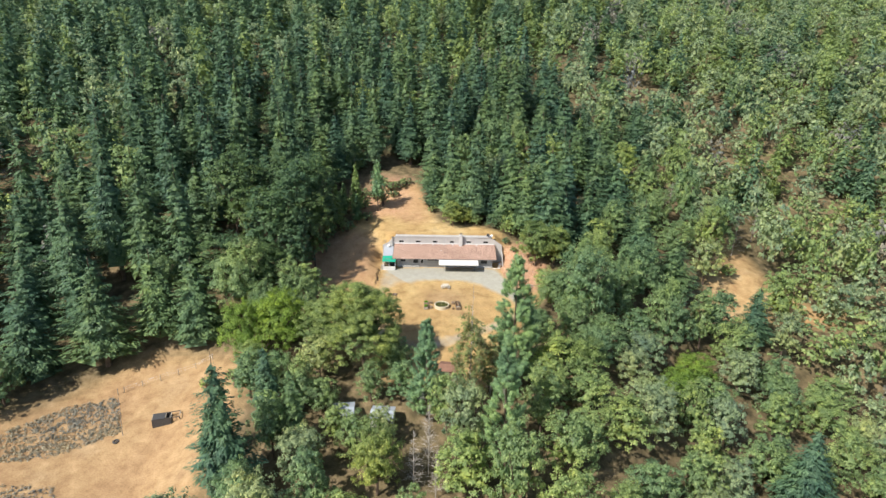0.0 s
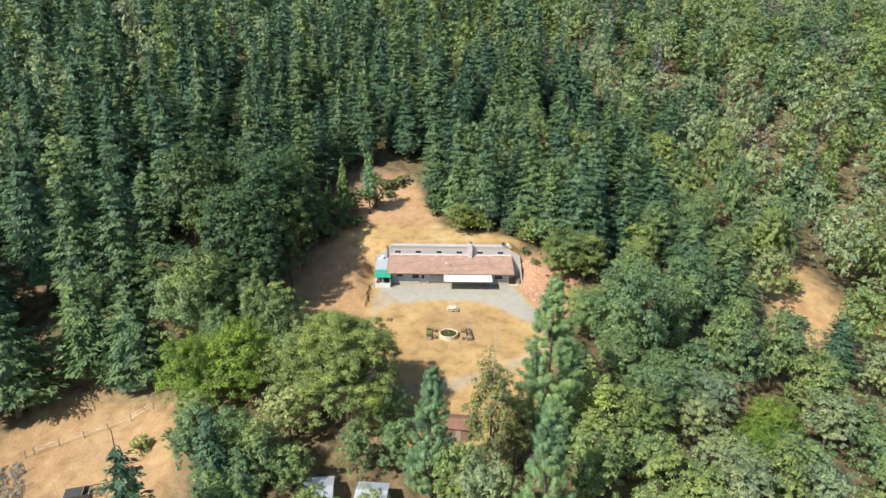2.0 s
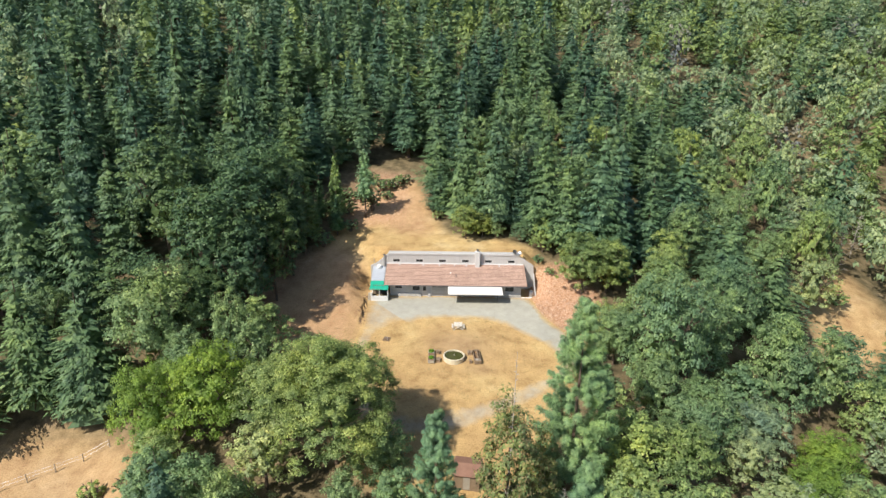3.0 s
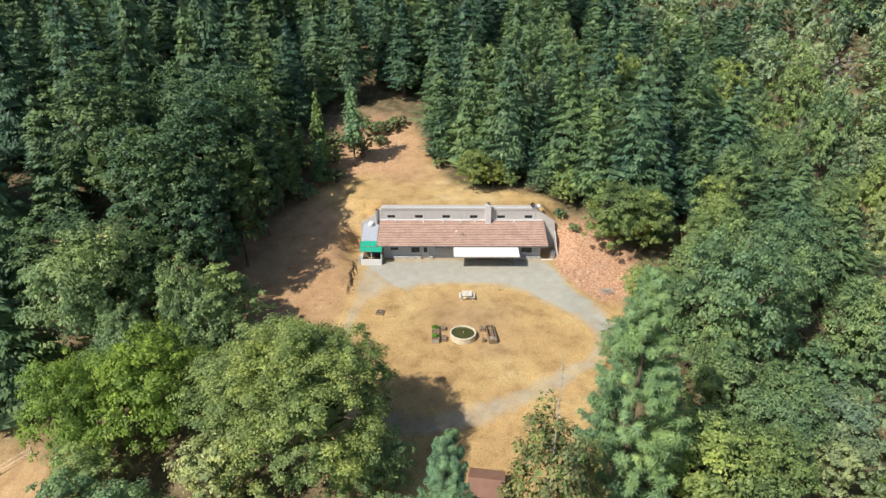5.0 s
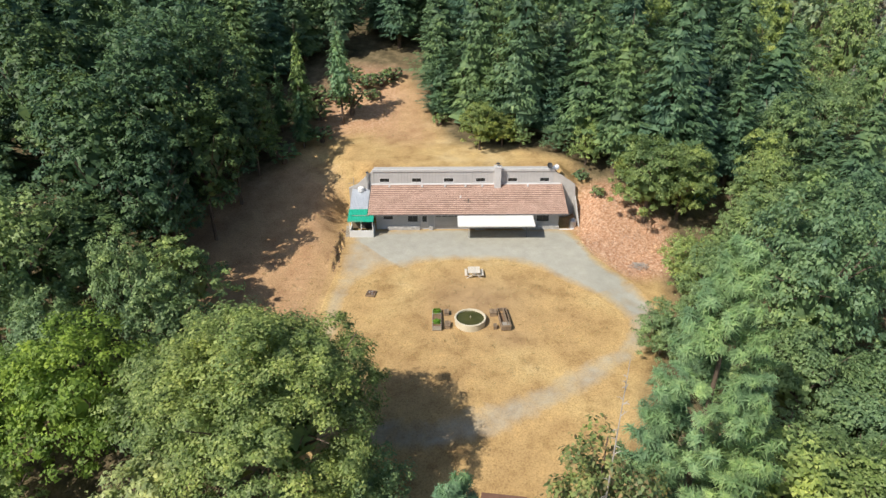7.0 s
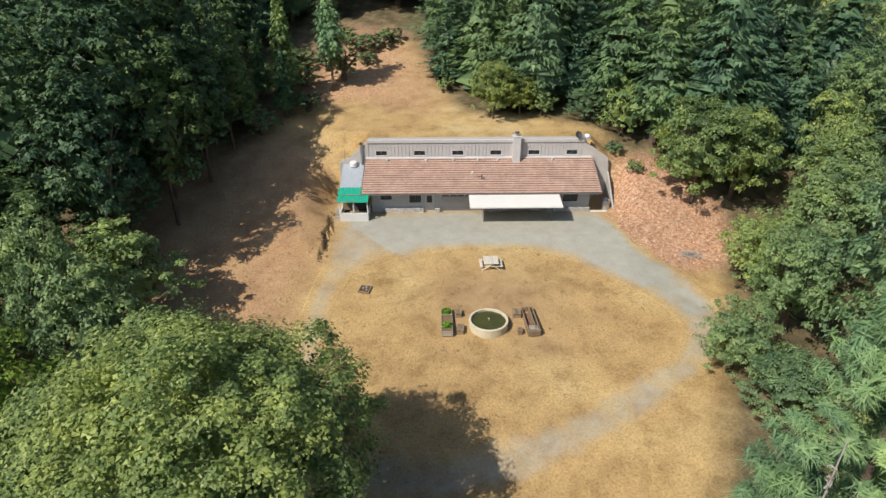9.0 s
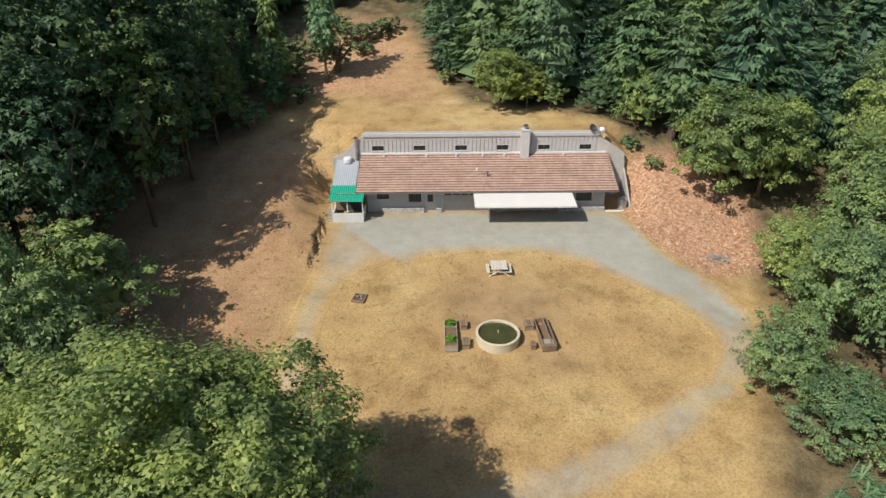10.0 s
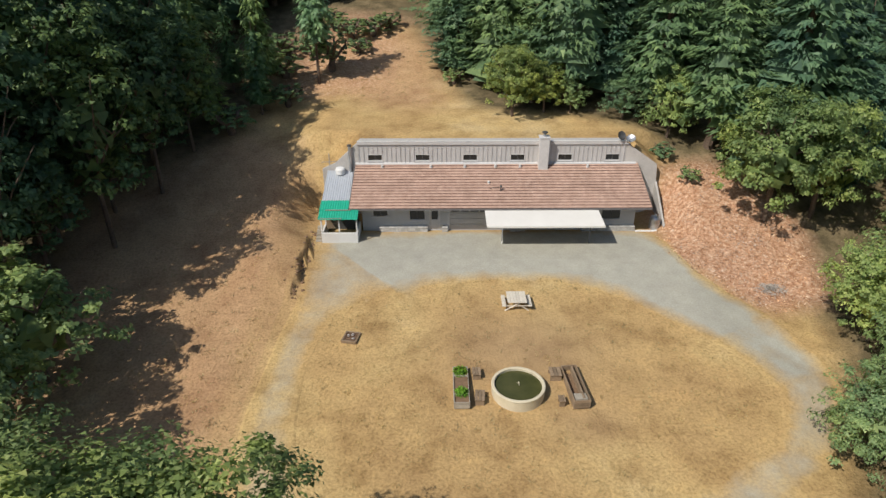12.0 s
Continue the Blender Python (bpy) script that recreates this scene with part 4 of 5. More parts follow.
NOMINAL = {"fir": (26, 3.5), "young": (12, 2.0), "sage": (10, 5), "oak": (10, 5), "big": (11, 6), "bright": (10, 6), "olive": (10, 5), "front": (17, 7.5), "deep": (20, 6), "pine": (22, 4), "shrub": (2.4, 1.4), "russet": (12, 2.9)}


def plant(key, x, y, height, radius, turn=None):
    """Sets a tree of a kept kind on the ground, scaled to its height and crown."""
    name, label, category, group, trunk, crown = TREE[key]
    h, r = NOMINAL[key.rstrip("0123456789")]
    ob = thing(name, (x, y, z_at(x, y)), label, category, group)
    ob.matrix_basis = ob.matrix_basis @ pose(0, 0, 0, 0, 0, float(rng.uniform(0, 360)) if turn is None else turn) @ Matrix.Diagonal((radius / r, radius / r, height / h, 1))
    part("trunk", trunk, None, ob)
    part("crown", crown, None, ob)
    return ob


placed = []


def plant_row(rows, keys, wide=None):
    """Rows of x, y, height of the top above the datum, crown radius."""
    for i, (x, y, top, r) in enumerate(rows):
        plant(keys[i % len(keys)], x, y, top - z_at(x, y), r)
        placed.append((x, y, r))


# firs that stand out behind the clearing and on the slope
plant_row([(-42.1, 15.9, 38.4, 5.2), (-69.9, 13.7, 40, 5.0), (-58.1, -12, 29.6, 5.2), (-74.2, -9.7, 38, 5.2), (-44.5, 32.2, 47, 5.0), (-63.4, 21.3, 44, 5.2), (-56.7, 29.5, 47.5, 5.0),
           (-21.6, 46.3, 42.5, 4.8), (-3.8, 52, 41.5, 5.2), (-11, 49, 37, 4.6), (1.5, 44, 38.5, 4.8), (8.2, 17.5, 37.8, 5.2), (1.8, 22.0, 33.5, 5.0), (16.8, 14.2, 32.2, 5.4),
           (25.6, 6.2, 30.5, 5.6), (20.4, 8.8, 26.5, 4.8), (41.4, 25.4, 31, 5.0), (31, 60.7, 38, 5.0), (31.5, 16, 30, 5.2), (-3.4, 30.5, 31, 4.8)], ["fir0", "fir1", "fir2", "fir3"])
plant_row([(13.0, 17.8, 25, 4.2), (4.6, 17.2, 20, 3.6), (-3.0, 25.5, 20, 3.4), (36, 9, 21, 4.2), (29.5, 4.8, 19, 3.8),
           (-36.3, 19.9, 28, 4.4), (-35, 30, 34, 4.6), (-28, 45, 38, 4.4), (-15, 55, 42, 4.6), (-48, 8, 31, 5.0)], ["fir1", "fir2", "fir0"])
# young conifers at the head of the clearing
plant_row([(-28.3, 14.2, 18.8, 2.0), (-24.0, 19.8, 23.6, 2.4), (-23.4, 15.8, 15.6, 1.8), (-30.5, 12, 14.5, 1.9), (-27.5, 20.5, 17.5, 1.8)], ["young0"])
plant_row([(-18.5, 22.6, 23.3, 2.7), (-31.5, 17.5, 18.5, 2.2)], ["young1"])
plant_row([(-50.2, 0.6, 30, 7.2), (-38.6, -10.8, 23.8, 6.2), (-35.4, -3.5, 27, 6.6), (-34.2, 4.5, 28, 6.4), (-33.6, 11.8, 26, 5.6), (-43.5, -6, 22, 5.6), (-40.5, 8, 28, 5.4), (-31.0, -3.6, 20, 4.8), (-29.6, 3.4, 19.5, 4.4), (-28.4, 9.0, 16.5, 3.6), (-33.2, -12.5, 19.5, 4.8), (-36.2, -0.6, 13.5, 5.0), (-37.0, -8.0, 13, 5.0), (-32.6, 0.6, 12, 4.2), (-31.4, 6.8, 12.5, 4.0), (-36.0, 6.5, 15, 5.0), (-40.0, -14.5, 12.5, 5.0), (-34.4, -7.0, 11.5, 4.4), (-38.5, -17.5, 13.0, 5.0), (-48, -17, 15, 5.8)], ["deep0", "deep1"])
# oaks round the yard
plant_row([(-42.4, -23.2, 16.2, 7.0), (-31.8, -23.4, 11.8, 3.8), (-36, -30, 9.5, 4.4), (23.6, -19.0, 8.5, 4.0), (17.6, -23.4, 4.4, 3.0), (19.4, -28.0, 3.2, 3.2), (23.8, -13.5, 6.4, 3.8),
           (28.6, -25.0, 16.6, 6.6), (25.5, -31.5, 7.0, 4.6), (30.5, -34, 5.0, 5.4), (36.5, -1.5, 9.8, 5.4), (31.0, -9.5, 9.8, 5.6), (36.0, -17.5, 10.5, 6.0),
           (44.4, -8.5, 10.5, 6.2), (49, -19.8, 7.5, 6.0), (53, 18.5, 17.0, 5.6), (60, 12, 9.5, 5.4), (43, 11.5, 15.6, 5.2), (59, 26, 15.0, 5.0), (-9.6, -40.5, 3.5, 4.2)], ["big0", "big1", "big2"])
plant_row([(22.4, 0.0, 13.0, 5.0), (27.0, 1.0, 12.0, 4.4), (2.1, 12.9, 14.0, 3.2), (5.4, 14.0, 12.2, 2.4), (25.8, -41.0, 4.4, 4.6)], ["olive0"])
plant_row([(16.6, 9.6, 12.4, 2.6), (8.0, 13.8, 11.0, 1.9), (12.8, 12.0, 11.2, 2.3)], ["oak0", "oak1"])
plant_row([(-31.4, -34.2, 9.4, 6.0), (-38.0, -36.5, 8.4, 4.6), (46, -36, -5.5, 4.2), (52, -30, -5.5, 4.4)], ["bright0"])
plant_row([(12.5, -42.8, 20.8, 4.9), (9.4, -60.8, 15.4, 3.6), (-2.9, -50.9, 12.6, 3.2)], ["pine0", "pine1"])
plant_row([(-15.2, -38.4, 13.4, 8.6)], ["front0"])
plant_row([(-23.6, -35.5, 8.6, 5.0), (-9.8, -66.5, 3.4, 4.2)], ["olive0"])
plant_row([(-32.4, -66, 15.2, 4.6), (-24.0, -58.5, 8.6, 3.0), (-29.3, -53, 9.4, 3.2), (-36.5, -60.5, 3.0, 2.4)], ["fir0", "fir2"])
plant_row([(4.6, -48.8, 13.2, 3.6), (8.0, -47.4, 7.6, 2.4)], ["russet0"])
plant_row([(-24.5, -50.5, 5.0, 3.8), (-27, -60, 4.0, 3.8), (-17.4, -56.8, 0.6, 2.8), (-9.8, -57.4, 0.4, 2.5), (-13.4, -60.5, 1.6, 3.4), (-7.4, -47.6, 2.8, 3.2), (-20.6, -51.0, 2.0, 3.0), (-21.4, -64.5, 1.5, 4.0), (-12.8, -47.6, 2.6, 2.8), (-18.5, -71, 2.0, 4.2), (0.6, -54, 5.6, 3.6), (3.4, -58.5, 6.6, 4.2), (10.6, -69, 7.0, 4.6), (16.4, -54, 5.0, 4.4), (20, -62, 4.0, 4.8), (-25, -77, 4, 4.4), (25.6, -49, 2.0, 4.8), (31, -54, 0, 5.2), (18, -74, 2, 5.0), (38, -44, -2, 5.0), (2.8, -76, -3.0, 3.6)], ["oak0", "oak1", "oak2", "sage0"])
for x, y, h, r in ((-3.4, 22.2, 1.8, 1.5), (-16.0, 33.5, 2.8, 2.5), (-13.4, 34.6, 2.4, 2.3), (-11.6, 36.5, 2.2, 2.2), (-14.8, 30.2, 1.8, 1.9), (-17.4, 25.4, 4.4, 2.4), (-21.0, 17.5, 2.4, 2.2), (-18.6, 37.0, 2.4, 2.4), (-22.5, 24.0, 3.0, 2.6), (-25.5, 11.8, 3.0, 2.4), (-26.5, 24.5, 3.4, 2.8), (-20.4, 29.6, 2.2, 2.2), (-28.0, 14.0, 3.0, 2.6), (-24.0, 29.5, 2.8, 2.6),
                   (15.6, 7.2, 1.5, 1.3), (17.4, 4.6, 1.4, 1.1), (-38, -44, 3.4, 2.1), (-44, -42, 2.4, 1.8), (70, -1, 3.0, 3.0), (74, 8, 3.0, 2.6), (86, -8, 3.0, 3.0)):
    plant("shrub0", x, y, h, r)
    placed.append((x, y, r))

for (x, y, h, s, n, seed) in ((4.5, -50.0, 24.8, 1.0, 46, 1), (8.4, -46.0, 9.0, 2.4, 90, 2), (10.6, -48.6, 7.6, 2.2, 80, 3), (-2.2, -63, 14, 2.8, 120, 5), (-4.4, -65.5, 11, 2.6, 100, 6), (-1.0, -67, 9, 2.4, 90, 7), (79, 18, 12, 3.5, 60, 4), (90, 30, 11, 3.0, 60, 8), (66, 34, 10, 3.0, 60, 9)):
    ob = thing("dead_tree", (x, y, z_at(x, y)), "leafless bleached dead tree with thin twigs", "dead tree", "dead trees")
    part("trunk", bare_tree(h, s, n, seed), None, ob)


def taken(x, y, gap):
    return any((x - a) ** 2 + (y - b) ** 2 < (gap + r * 0.62) ** 2 for a, b, r in placed)


def free_for_tree(x, y):
    return not (inside(x, y, CLEARING) or inside(x, y, FIELD) or inside(x, y, ROADSIDE))


def oak_share(x, y):
    """Oaks take over down the eastern side and below the drive."""
    return float(np.clip(0.24 + 0.70 * smooth(28, 62, x - 0.22 * max(y, 0)) + 0.35 * smooth(-20, -45, y), 0, 0.92 - 0.30 * float(smooth(10, 60, y))))


# the forest: the nearest trees one by one, the rest joined
OPEN_WOOD = [(-33, 7), (-34, 20), (-29, 32), (-22, 40), (-12, 46), (-5, 42), (-9, 24), (-20, 10)]
far_fir = [fir_leaves(25, 4.6, 17, 7, 4, 0.08, 0.95, t, 0.24, 40) for t in (0.8, 0.95, 1.05, 0.9)]
far_oak = [oak_leaves(5.2, 10, 52, 12, 0.60, -0.05, lump=(0.08, 0.19), core=40, rough=0.2) for _ in range(5)]
heaps = {"fir": [], "light_fir": [], "oak": [], "green": [], "dry": []}
spots = []
y = -98.0
while y < 320:
    step = 6.7 + 0.010 * max(0, y - 20)
    reach = 0.70 * (y + 140) + 26
    for gx in np.arange(-reach, reach, step):
        x, yy = gx + rng.uniform(-0.46, 0.46) * step, y + rng.uniform(-0.46, 0.46) * step
        if not free_for_tree(x, yy) or inside(x, yy, OPEN_WOOD):
            continue
        if math.hypot(x, yy + 14) < 29 and yy < 0 or (-66 < yy < -44 and -26 < x < 10):
            continue
        spots.append((math.hypot(x, (yy + 10) * 0.8), x, yy))
    y += step * 0.9
spots.sort()
count = {"fir": 0, "oak": 0}
for far, x, y in spots:
    oak = rng.uniform() < oak_share(x, y) or (y < 6 and math.hypot(x, y + 14) < 44) or (y < -56 and abs(x) < 30)
    r = (rng.uniform(3.6, 5.8) if oak else rng.uniform(4.6, 6.4)) * (1 + 0.0008 * max(0, y - 60))
    if far < 150 and taken(x, y, r * 0.55):
        continue
    h = rng.uniform(9, 15) * (1.3 if y > 10 else 1.0) if oak else float(rng.choice([rng.uniform(12, 20), rng.uniform(20, 27), rng.uniform(25, 33)], p=[0.25, 0.45, 0.30]))
    if not oak:
        r *= 0.62 + 0.38 * h / 26
    if y < -25:
        h *= 0.8
    if x > 40 and not oak:
        h *= 0.75
    placed.append((x, y, r))
    key = "oak" if oak else "fir"
    if count[key] < (120 if oak else 130):
        count[key] += 1
        pick = (f"deep{rng.integers(2)}" if x < -28 and y > -12 else "sage0" if rng.uniform() < (0.3 if x > 32 else 0.15) else f"oak{rng.integers(4)}") if oak else f"fir{rng.integers(4)}"
        plant(pick, x, y, h, r)
        continue
    src = far_oak[rng.integers(5)] if oak else far_fir[rng.integers(4)]
    a = rng.uniform(0, 6.28)
    s, tall = (1.15 * r / 5.2, h / 10) if oak else (r / 3.7, h / 25)
    rot = np.array([[math.cos(a), -math.sin(a), 0], [math.sin(a), math.cos(a), 0], [0, 0, 1]])
    v = np.concatenate([src[:, :3] @ rot.T * np.array([s, s, tall]) + np.array([x, y, z_at(x, y)]), src[:, 3:] @ rot.T], 1)
    heaps[("dry" if rng.uniform() < 0.05 else "green" if rng.uniform() < 0.35 else "oak") if oak else "light_fir" if rng.uniform() < (0.35 if x > -20 else 0.10) else "fir"].append(v)
for key, mat, label in (("fir", M_FIR, "dark green fir forest covering the far slope"), ("light_fir", M_LIGHTFIR, "lighter green firs scattered through the far forest"), ("oak", M_HAZED_OAK, "grey-green oak woods on the far slope"), ("green", M_OAK, "mid-green oak woods on the far slope"), ("dry", M_DRY, "dry leafless scrub scattered on the far slope")):
    tagged(new(f"far_{key}_woods", cards_mesh("woods", np.concatenate(heaps[key]), mat)), label, "forest", kind="stuff")


# ---- the yard ----
pond = thing("stock_pond", (-0.5, -18.25, z_at(-0.5, -18.25)), "round pale-walled pond full of murky green water", "pond")
part("wall", lathe([(1.44, -0.25), (1.60, -0.25), (1.61, 0.50), (1.635, 0.54), (1.635, 0.62), (1.60, 0.65), (1.47, 0.65), (1.44, 0.62)], 56), M_RIM, pond, "pale cream rendered wall")
part("water", tube([(0, 0, 0.2), (0, 0, 0.46)], [1.445, 1.445], 56), M_WATER, pond, "still murky olive water")
fount = part("spout", tube([(0.05, 0.05, 0.3), (0.05, 0.05, 0.68), (0.0, 0.0, 0.74)], [0.03, 0.03, 0.05], 8), M_RIM, pond, "small pale spout")


def boards_box(parent, w, d, h, thick, material, rows):
    """Four sides of stacked boards, open at the top."""
    bh = h / rows
    for r in range(rows):
        z0, z1 = -0.06 + r * bh + 0.006, -0.06 + (r + 1) * bh - 0.006
        part("board", box(-w / 2, w / 2, -d / 2, -d / 2 + thick, z0, z1, bevel=0.008), material, parent)
        part("board", box(-w / 2, w / 2, d / 2 - thick, d / 2, z0, z1, bevel=0.008), material, parent)
        part("board", box(-w / 2, -w / 2 + thick, -d / 2 + thick, d / 2 - thick, z0, z1, bevel=0.008), material, parent)
        part("board", box(w / 2 - thick, w / 2, -d / 2 + thick, d / 2 - thick, z0, z1, bevel=0.008), material, parent)


def herb(parent, x, y, z, r, n):
    g = rng.normal(size=(n, 3))
    g /= np.linalg.norm(g, axis=1, keepdims=True)
    g[:, 2] = np.abs(g[:, 2])
    p = np.array([x, y, z]) + g * r * rng.uniform(0.3, 1.0, (n, 1)) * np.array([1, 1, 0.8])
    part("herb", cards_mesh("herb", cards(p, g + rng.normal(size=(n, 3)) * 0.6 + np.array([0, 0, 0.5]), 0.14, 0.09), M_HERB), None, parent, "bright green leafy herbs")


bed_w = thing("raised_bed", (-3.95, -18.0, z_at(-3.95, -18.0)), "weathered wooden raised bed with two bright green herbs", "raised bed", "raised beds by the pond")
boards_box(bed_w, 0.95, 3.3, 0.5, 0.05, M_GREYWOOD, 3)
part("soil", box(-0.42, 0.42, -1.59, 1.59, 0.02, 0.34), M_SOIL, bed_w)
part("cross_board", box(-0.42, 0.42, -0.9, -0.85, 0.2, 0.45), M_GREYWOOD, bed_w)
part("cross_board", box(-0.42, 0.42, 0.75, 0.80, 0.2, 0.45), M_GREYWOOD, bed_w)
herb(bed_w, 0.0, 1.15, 0.36, 0.50, 420)
herb(bed_w, 0.0, -0.75, 0.36, 0.48, 420)
bed_e = thing("raised_bed", (3.0, -18.05, z_at(3.0, -18.05)), "long empty wooden raised bed of dark planks", "raised bed", "raised beds by the pond", turn=4)
boards_box(bed_e, 1.0, 3.3, 0.62, 0.06, M_WOOD, 3)
part("soil", box(-0.44, 0.44, -1.58, 1.58, 0.0, 0.12), M_SOIL, bed_e)
part("inner_board", box(0.10, 0.20, -1.4, 1.5, 0.12, 0.60), M_WOOD, bed_e)
part("end_board", box(-0.36, 0.36, -1.48, -0.95, 0.44, 0.52), M_GREYWOOD, bed_e)


def bench(x, y, turn, w, d, h, material, label):
    ob = thing("wooden_bench", (x, y, z_at(x, y)), label, "bench", "benches by the pond", turn=turn)
    for k in range(3):
        part("slat", box(-w / 2, w / 2, -d / 2 + k * d / 3 + 0.01, -d / 2 + (k + 1) * d / 3 - 0.01, h - 0.05, h, bevel=0.006), material, ob)
    for sx in (-1, 1):
        part("leg", box(sx * (w / 2 - 0.10) - 0.04, sx * (w / 2 - 0.10) + 0.04, -d / 2 + 0.03, d / 2 - 0.03, -0.05, h - 0.052), material, ob)
    part("stretcher", box(-w / 2 + 0.15, w / 2 - 0.15, -0.03, 0.03, 0.15, 0.22), material, ob)


bench(-2.95, -16.9, 92, 0.75, 0.55, 0.42, M_WOOD, "small weathered wooden bench beside the pond")
bench(-2.85, -18.9, 85, 0.95, 0.60, 0.42, M_WOOD, "small weathered wooden bench beside the pond")
bench(1.95, -17.0, 90, 0.85, 0.75, 0.45, M_WOOD, "square wooden seat beside the empty raised bed")
bench(2.0, -19.2, 90, 0.6, 0.4, 0.42, M_WOOD, "small wooden stool beside the empty raised bed")

table = thing("picnic_table", (0.3, -9.9, z_at(0.3, -9.9)), "pale wooden picnic table with a bench on either side", "picnic table")
for k in range(6):
    part("tabletop_board", box(-0.69 + k * 0.23, -0.69 + k * 0.23 + 0.215, -0.75, 0.75, 0.71, 0.755, bevel=0.008), M_TABLE, table)
for sx in (-1, 1):
    for k in range(2):
        x0 = sx * 0.92 - 0.14 + k * 0.145
        part("seat_board", box(x0, x0 + 0.135, -0.75, 0.75, 0.41, 0.45, bevel=0.008), M_TABLE, table)
for y in (-0.58, 0.58):
    part("seat_beam", box(-1.06, 1.06, y - 0.02, y + 0.02, 0.32, 0.405), M_TABLE, table)
    part("top_beam", box(-0.66, 0.66, y - 0.02, y + 0.02, 0.63, 0.708), M_TABLE, table)
    for sx in (-1, 1):
        part("leg", tube([(sx * 0.85, y + 0.045, -0.06), (sx * -0.25, y + 0.045 * sx, 0.70)], [0.055, 0.055], 4), M_TABLE, table)

fire = thing("fire_pit", (-11.2, -13.3, z_at(-11.2, -13.3)), "square fire pit of old boards with a rusty grate", "fire pit", turn=-12)
boards_box(fire, 1.05, 1.15, 0.22, 0.12, M_WOOD, 1)
part("ash", box(-0.40, 0.40, -0.45, 0.45, -0.05, 0.05), M_SOIL, fire)
for k in range(5):
    part("grate_bar", tube([(-0.45, -0.36 + 0.18 * k, 0.19), (0.45, -0.36 + 0.18 * k, 0.19)], [0.02, 0.02], 6), M_RUST, fire)
for k, (x, y) in enumerate(((-0.2, 0.1), (0.2, -0.15), (0.05, 0.25))):
    part("stone", box(x - 0.1, x + 0.1, y - 0.08, y + 0.08, 0.05, 0.2, bevel=0.04), M_STONE, fire)

# heap of cut brush on the bank
r = random.Random(4)
bm = bmesh.new()
for k in range(170):
    a, d = r.uniform(0, 6.28), r.uniform(0, 1.1)
    c = Vector((math.cos(a) * d * 1.2, math.sin(a) * d * 0.8, max(0.03, 0.38 - d * 0.28) * r.uniform(0.2, 1)))
    b = r.uniform(0, 6.28)
    w = Vector((math.cos(b), math.sin(b), r.uniform(-0.25, 0.3))) * r.uniform(0.3, 0.8)
    tube([c - w * 0.5, c + Vector((0, 0, 0.05)), c + w * 0.5], [0.022, 0.018, 0.006], 4, bm)
heap = thing("brush_pile", (20.0, -7.4, z_at(20.0, -7.4)), "heap of grey cut brush on bare red soil", "brush pile")
part("twigs", bm, M_PALEBARK, heap)

# ---- below the drive: sheds, a trailer, the field ----


def shed(name, x, y, turn, w, d, h, roof_mat, wall_mat, label, category="shed", group=""):
    """A small gabled shed with boarded walls, overhanging roof sheets and a door."""
    z = min(z_at(x, y), z_at(x + 1.5, y), z_at(x - 1.5, y))
    ob = thing(name, (x, y, z), label, category, group, turn=turn)
    e = h - 0.45
    part("wall", box(-w / 2, w / 2, -d / 2, -d / 2 + 0.08, -0.6, e), wall_mat, ob)
    part("wall", box(-w / 2, w / 2, d / 2 - 0.08, d / 2, -0.6, e), wall_mat, ob)
    for sx in (-1, 1):
        part("gable_wall", prism([(-d / 2 + 0.081, -0.6), (d / 2 - 0.081, -0.6), (d / 2 - 0.081, e), (0, h - 0.02), (-d / 2 + 0.081, e)], sx * w / 2 - 0.04, sx * w / 2 + 0.04), wall_mat, ob)
    for sy in (-1, 1):
        part("roof_sheet", prism([(sy * (d / 2 + 0.25), e - 0.06), (sy * (d / 2 + 0.25), e - 0.02), (sy * 0.01, h + 0.06), (sy * 0.01, h + 0.02)], -w / 2 - 0.2, w / 2 + 0.2), roof_mat, ob)
    part("door", box(-0.4, 0.4, -d / 2 - 0.05, -d / 2 - 0.003, -0.1, min(1.9, e - 0.1)), M_GREYWOOD, ob)


shed("garden_shed", -16.8, -52.6, 6, 3.2, 4.0, 3.0, M_ROOFPALE, M_WHITE, "small shed with a pale sheet roof under the oaks", group="sheds under the trees")
shed("garden_shed", -10.2, -53.0, -4, 3.6, 3.4, 3.0, M_ROOFPALE, M_WHITE, "small shed with a blue-grey sheet roof under the oaks", group="sheds under the trees")
shed("pump_shed", 0.9, -40.6, -8, 3.0, 3.0, 2.4, M_ROOFBROWN, M_WOOD, "small shed with a red-brown sheet roof below the drive")

trailer = thing("utility_trailer", (-2.6, -47.0, z_at(-2.6, -47.0)), "flat trailer loaded with pale boxes and wheels", "trailer", turn=3)
part("bed", box(-2.2, 2.2, -0.95, 0.95, 0.62, 0.75, bevel=0.02), M_DARK, trailer)
for y in (-0.95, 0.90):
    part("side_rail", box(-2.2, 2.2, y, y + 0.05, 0.76, 1.05), M_DARK, trailer)
for x in (-0.6, 0.6):
    for y in (-1.12, 1.12):
        wheel = part("wheel", lathe([(0.16, -0.10), (0.33, -0.10), (0.36, -0.06), (0.36, 0.06), (0.33, 0.10), (0.16, 0.10)], 20), M_DARK, trailer, "black rubber tyre")
        wheel.matrix_basis = pose(x, y, 0.34, 90, 0, 0)
        part("rim", tube([(0, 0, -0.07), (0, 0, 0.07)], [0.158, 0.158], 14), M_STEEL, wheel)
part("drawbar", tube([(2.2, 0, 0.6), (3.3, 0, 0.5)], [0.06, 0.05], 6), M_DARK, trailer)
part("load_box", box(-1.6, -0.3, -0.7, 0.6, 0.755, 1.75, bevel=0.03), M_WHITE, trailer, "white box")
